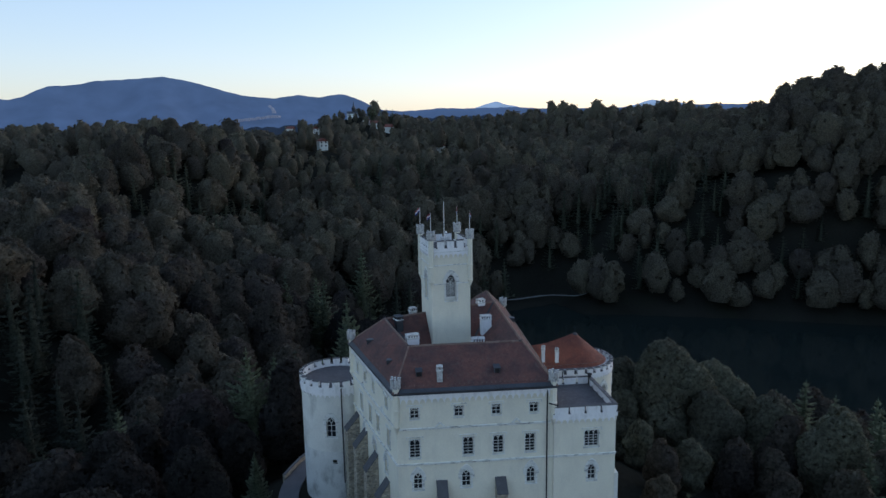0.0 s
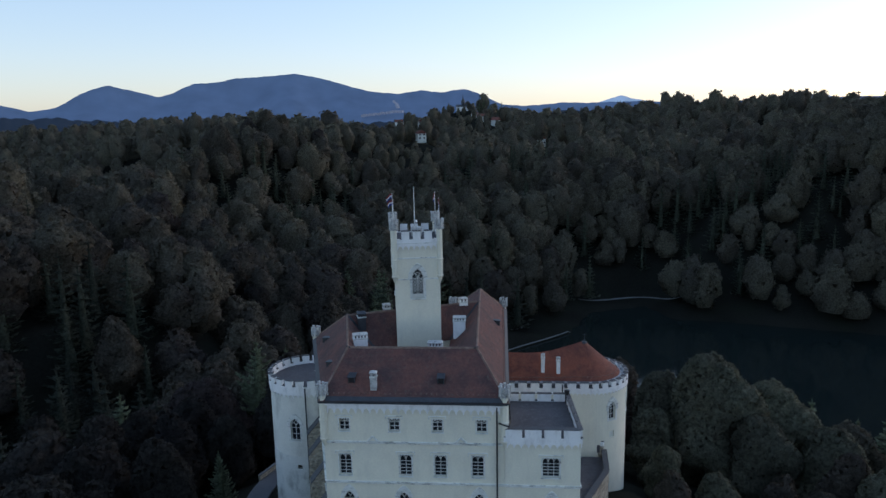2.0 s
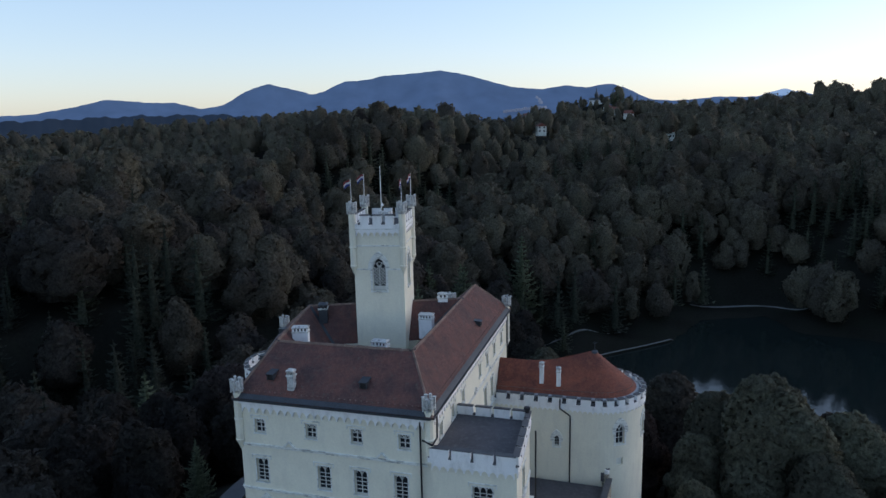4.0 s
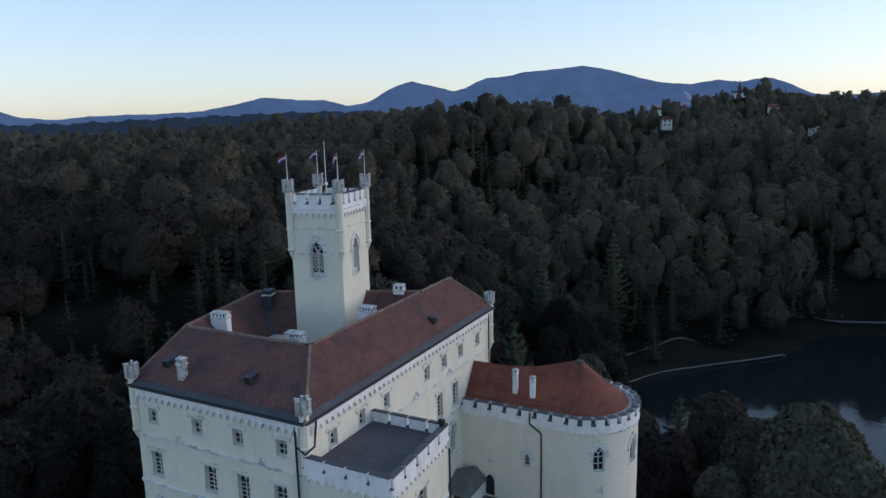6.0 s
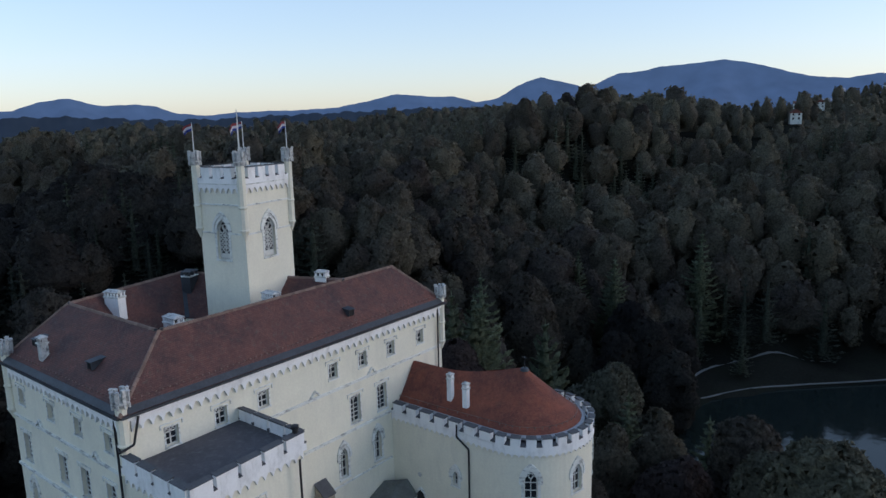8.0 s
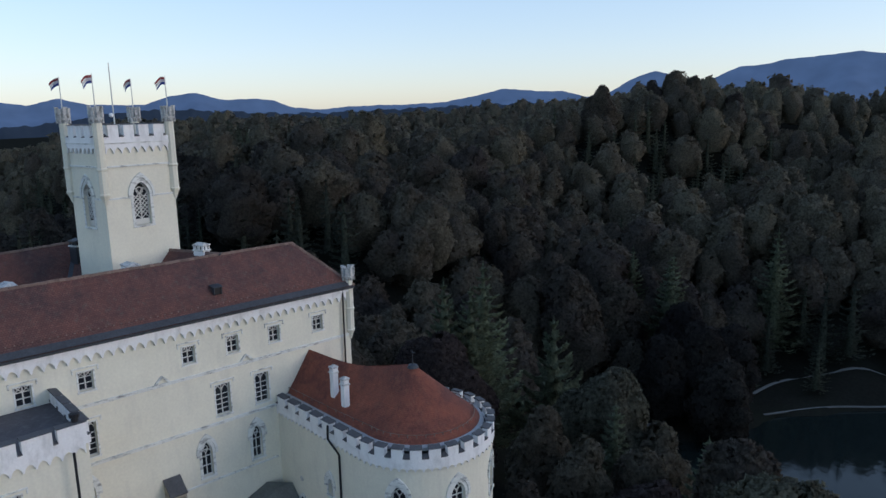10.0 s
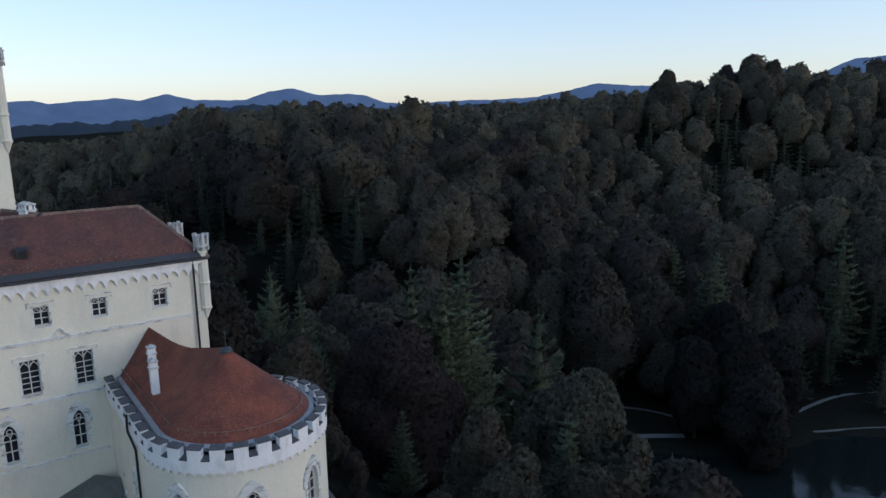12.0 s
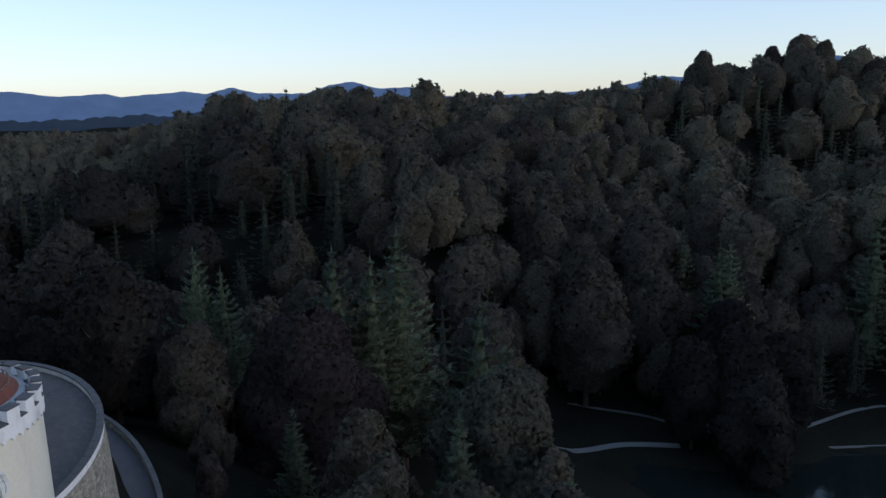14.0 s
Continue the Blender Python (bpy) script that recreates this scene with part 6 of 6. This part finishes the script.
# ---- chimneys and vents ----
chimney(6.85, 83.2, 66.7, 69.6, 0.68, 0.6, "small stained chimney on the front slope of the red roof", 0, 3, CROWN)
chimney(3.9, 91.1, 68.5, 71.4, 1.7, 0.9, "wide white chimney with a vented head on the inner roof slope", 16, 4)
chimney(15.3, 100.3, 67.8, 70.9, 1.6, 1.0, "tall white chimney with a vented head beside the tower", 0, 4)
chimney(15.45, 106.6, 69.0, 71.75, 1.2, 0.8, "white chimney with a vented head behind the ridge", 20, 2)
chimney(4.7, 106.0, 68.0, 71.0, 1.0, 0.9, "old stained chimney on the north roof slope", 20, 2, CROWN)
chimney(2.3, 100.0, 69.0, 71.5, 1.0, 1.3, "dark metal-clad chimney on the north-west ridge", 20, 2, METAL)
chimney(12.9, 91.6, 67.5, 70.3, 1.7, 1.0, "low white chimney box beside the tower", 0, 4)
chimney(27.0, 112.45, 58.5, 61.55, 0.52, 0.52, "slim white chimney on the wing's red roof", 0, 2)
chimney(29.25, 112.0, 58.5, 61.2, 0.52, 0.52, "slim white chimney with a brick head on the wing's roof", 0, 2)
roof_hatch(20.1, 105.5, 68.3, 90, 0)
roof_hatch(4.3, 84.0, 68.3, 0, 0)
roof_hatch(14.2, 84.0, 68.3, 0, 0)
roof_hatch(0.9, 88.5, 68.3, -106, 0)
roof_hatch(-1.8, 97.5, 68.3, -106, 0)

# ---- the village on the far hill ----
RED_ROOF = material("dull_red_roof", (0.16, 0.06, 0.045), 0.9, 0.2, 0.5, 2.0, 0.2)


def cottage(x, y, base, w, d, h, turn, label, roof=RED_ROOF, rise=0.55):
    """A far house: rendered walls with windows and a pitched roof."""
    base = max(base, float(land(x, y)) - 0.5)
    lift = base - float(land(x, y))
    w, d, h = 0.8 * w, 0.8 * d, 0.85 * h
    e = thing("village_house", label, "house", (x, y, base), "village houses")
    e.rotation_euler = (0, 0, radians(turn))
    part("wall", Build().box(-w / 2, w / 2, -d / 2, d / 2, -lift - 2, h).vf, OLD_PLASTER, e)
    k = w * rise / 2 + 0.5
    part("roof", Build().add([(-w / 2 - 0.5, -d / 2 - 0.5, h - 0.2), (w / 2 + 0.5, -d / 2 - 0.5, h - 0.2), (w / 2 + 0.5, d / 2 + 0.5, h - 0.2), (-w / 2 - 0.5, d / 2 + 0.5, h - 0.2), (0, -d / 2 - 0.5, h + k), (0, d / 2 + 0.5, h + k)],
                              [(0, 4, 5, 3), (1, 2, 5, 4), (0, 1, 4), (2, 3, 5), (0, 3, 2, 1)]).vf, roof, e)
    for sx in (-1, 1):
        for zz in (1.2, 4.0):
            if zz + 1.4 < h:
                part("window", Build().box(sx * w / 4 - 0.6, sx * w / 4 + 0.6, -d / 2 - 0.05, -d / 2 + 0.02, zz, zz + 1.4).vf, GLASS, e)
    return e


cottage(-45, 597, 76.5, 9.0, 10, 6.8, 20, "white village house with a dull red roof among trees")
cottage(-12.0, 930, 91, 10, 12, 8.0, -15, "white village house below the church")
cottage(15.0, 860, 84, 13, 10, 6.5, 70, "village house with a broad red roof")
cottage(-2.0, 880, 89, 12, 12, 6.0, 80, "village house with a red roof on the hillside")
cottage(-106, 900, 84, 11, 10, 6.0, 75, "far village house with a red roof")
cottage(-67, 800, 84, 9, 9, 7.0, 10, "small white village house on the slope")
cottage(54, 600, 71, 6, 7, 6.0, 30, "small white village house half hidden by trees")
chapel = thing("village_church", "pale village church with a slim dark spire on the hilltop", "church", (-30, 985, 102.0))
part("nave", Build().box(-9, 7, -5, 5, -18, 5).vf, WHITE, chapel)
part("nave_roof", Build().add([(-9.4, -5.5, 4.8), (7.4, -5.5, 4.8), (7.4, 5.5, 4.8), (-9.4, 5.5, 4.8), (-9.4, 0, 8), (7.4, 0, 8)], [(0, 1, 5, 4), (2, 3, 4, 5), (1, 2, 5), (3, 0, 4)]).vf, METAL, chapel)
part("steeple", Build().box(-2, 2, -2, 2, -18, 10).vf, METAL, chapel)
part("spire", Build().turned(0, 0, [(2.6, 10), (2.9, 12), (0.8, 16), (0.1, 21)], 8).vf, METAL, chapel)


# ---- low wall along the castle road ----
def road_wall():
    g, cap = Build(), Build()
    line = []
    P = [Vector(p) for p in ROAD[2:]]
    for i in range(len(P) - 1):
        p0, p1, p2, p3 = P[max(i - 1, 0)], P[i], P[i + 1], P[min(i + 2, len(P) - 1)]
        for k in range(6):
            t = k / 6
            line.append(0.5 * ((2 * p1) + (p2 - p0) * t + (2 * p0 - 5 * p1 + 4 * p2 - p3) * t * t + (3 * p1 - p0 - 3 * p2 + p3) * t ** 3))
    sides = []
    for i, c in enumerate(line):
        d = (line[min(i + 1, len(line) - 1)] - line[max(i - 1, 0)]).normalized()
        n = Vector((-d.y, d.x))
        z = float(land(c.x, c.y))
        sides.append((c + n * 1.65, c + n * 2.0, z))
    for (a, b, z), (c, d, y) in zip(sides, sides[1:]):
        g.hexa([(a.x, a.y, z - 2), (c.x, c.y, y - 2), (d.x, d.y, y - 3), (b.x, b.y, z - 3), (a.x, a.y, z + 1.05), (c.x, c.y, y + 1.05), (d.x, d.y, y + 1.05), (b.x, b.y, z + 1.05)])
        m = 0.06
        ua, ub = (a - b).normalized() * m, (c - d).normalized() * m
        a2, b2, c2, d2 = a + ua, b - ua, c + ub, d - ub
        cap.hexa([(a2.x, a2.y, z + 1.05), (c2.x, c2.y, y + 1.05), (d2.x, d2.y, y + 1.05), (b2.x, b2.y, z + 1.05), (a2.x, a2.y, z + 1.16), (c2.x, c2.y, y + 1.16), (d2.x, d2.y, y + 1.16), (b2.x, b2.y, z + 1.16)])
    e = thing("road_wall", "low dark stone wall along the castle road", "wall")
    part("masonry", g.vf, STONE, e)
    part("capping", cap.vf, SLATE, e)


road_wall()

# ---- the shed in the yard's corner ----
shed = thing("yard_shed", "small shed with a grey sheet roof in the castle yard's corner", "shed", (23.6, 107.6, 45.75))
part("wall", Build().box(-2.3, 0.55, -2.0, 2.3, -0.5, 2.6).vf, OLD_PLASTER, shed)
part("door", Build().box(-1.3, -0.4, -2.06, -2.0, 0.6, 2.5).vf, DARK_METAL, shed)
part("roof", Build().add([(-2.4, -2.4, 2.55), (0.75, -2.4, 2.55), (0.75, 2.4, 2.55), (-2.4, 2.4, 2.55), (-2.4, -2.4, 2.68), (0.75, -2.4, 2.68), (0.75, 2.4, 2.68), (-2.4, 2.4, 2.68), (-0.7, 0.7, 4.0), (-0.6, 2.4, 4.0), (-2.4, 0.8, 3.95)],
                         [(3, 2, 1, 0), (0, 1, 5, 4), (1, 2, 6, 5), (4, 5, 8, 10), (5, 6, 9, 8), (10, 8, 9, 7), (7, 4, 10), (6, 7, 9), (2, 3, 7, 6), (3, 0, 4, 7)]).vf, LEAD, shed)
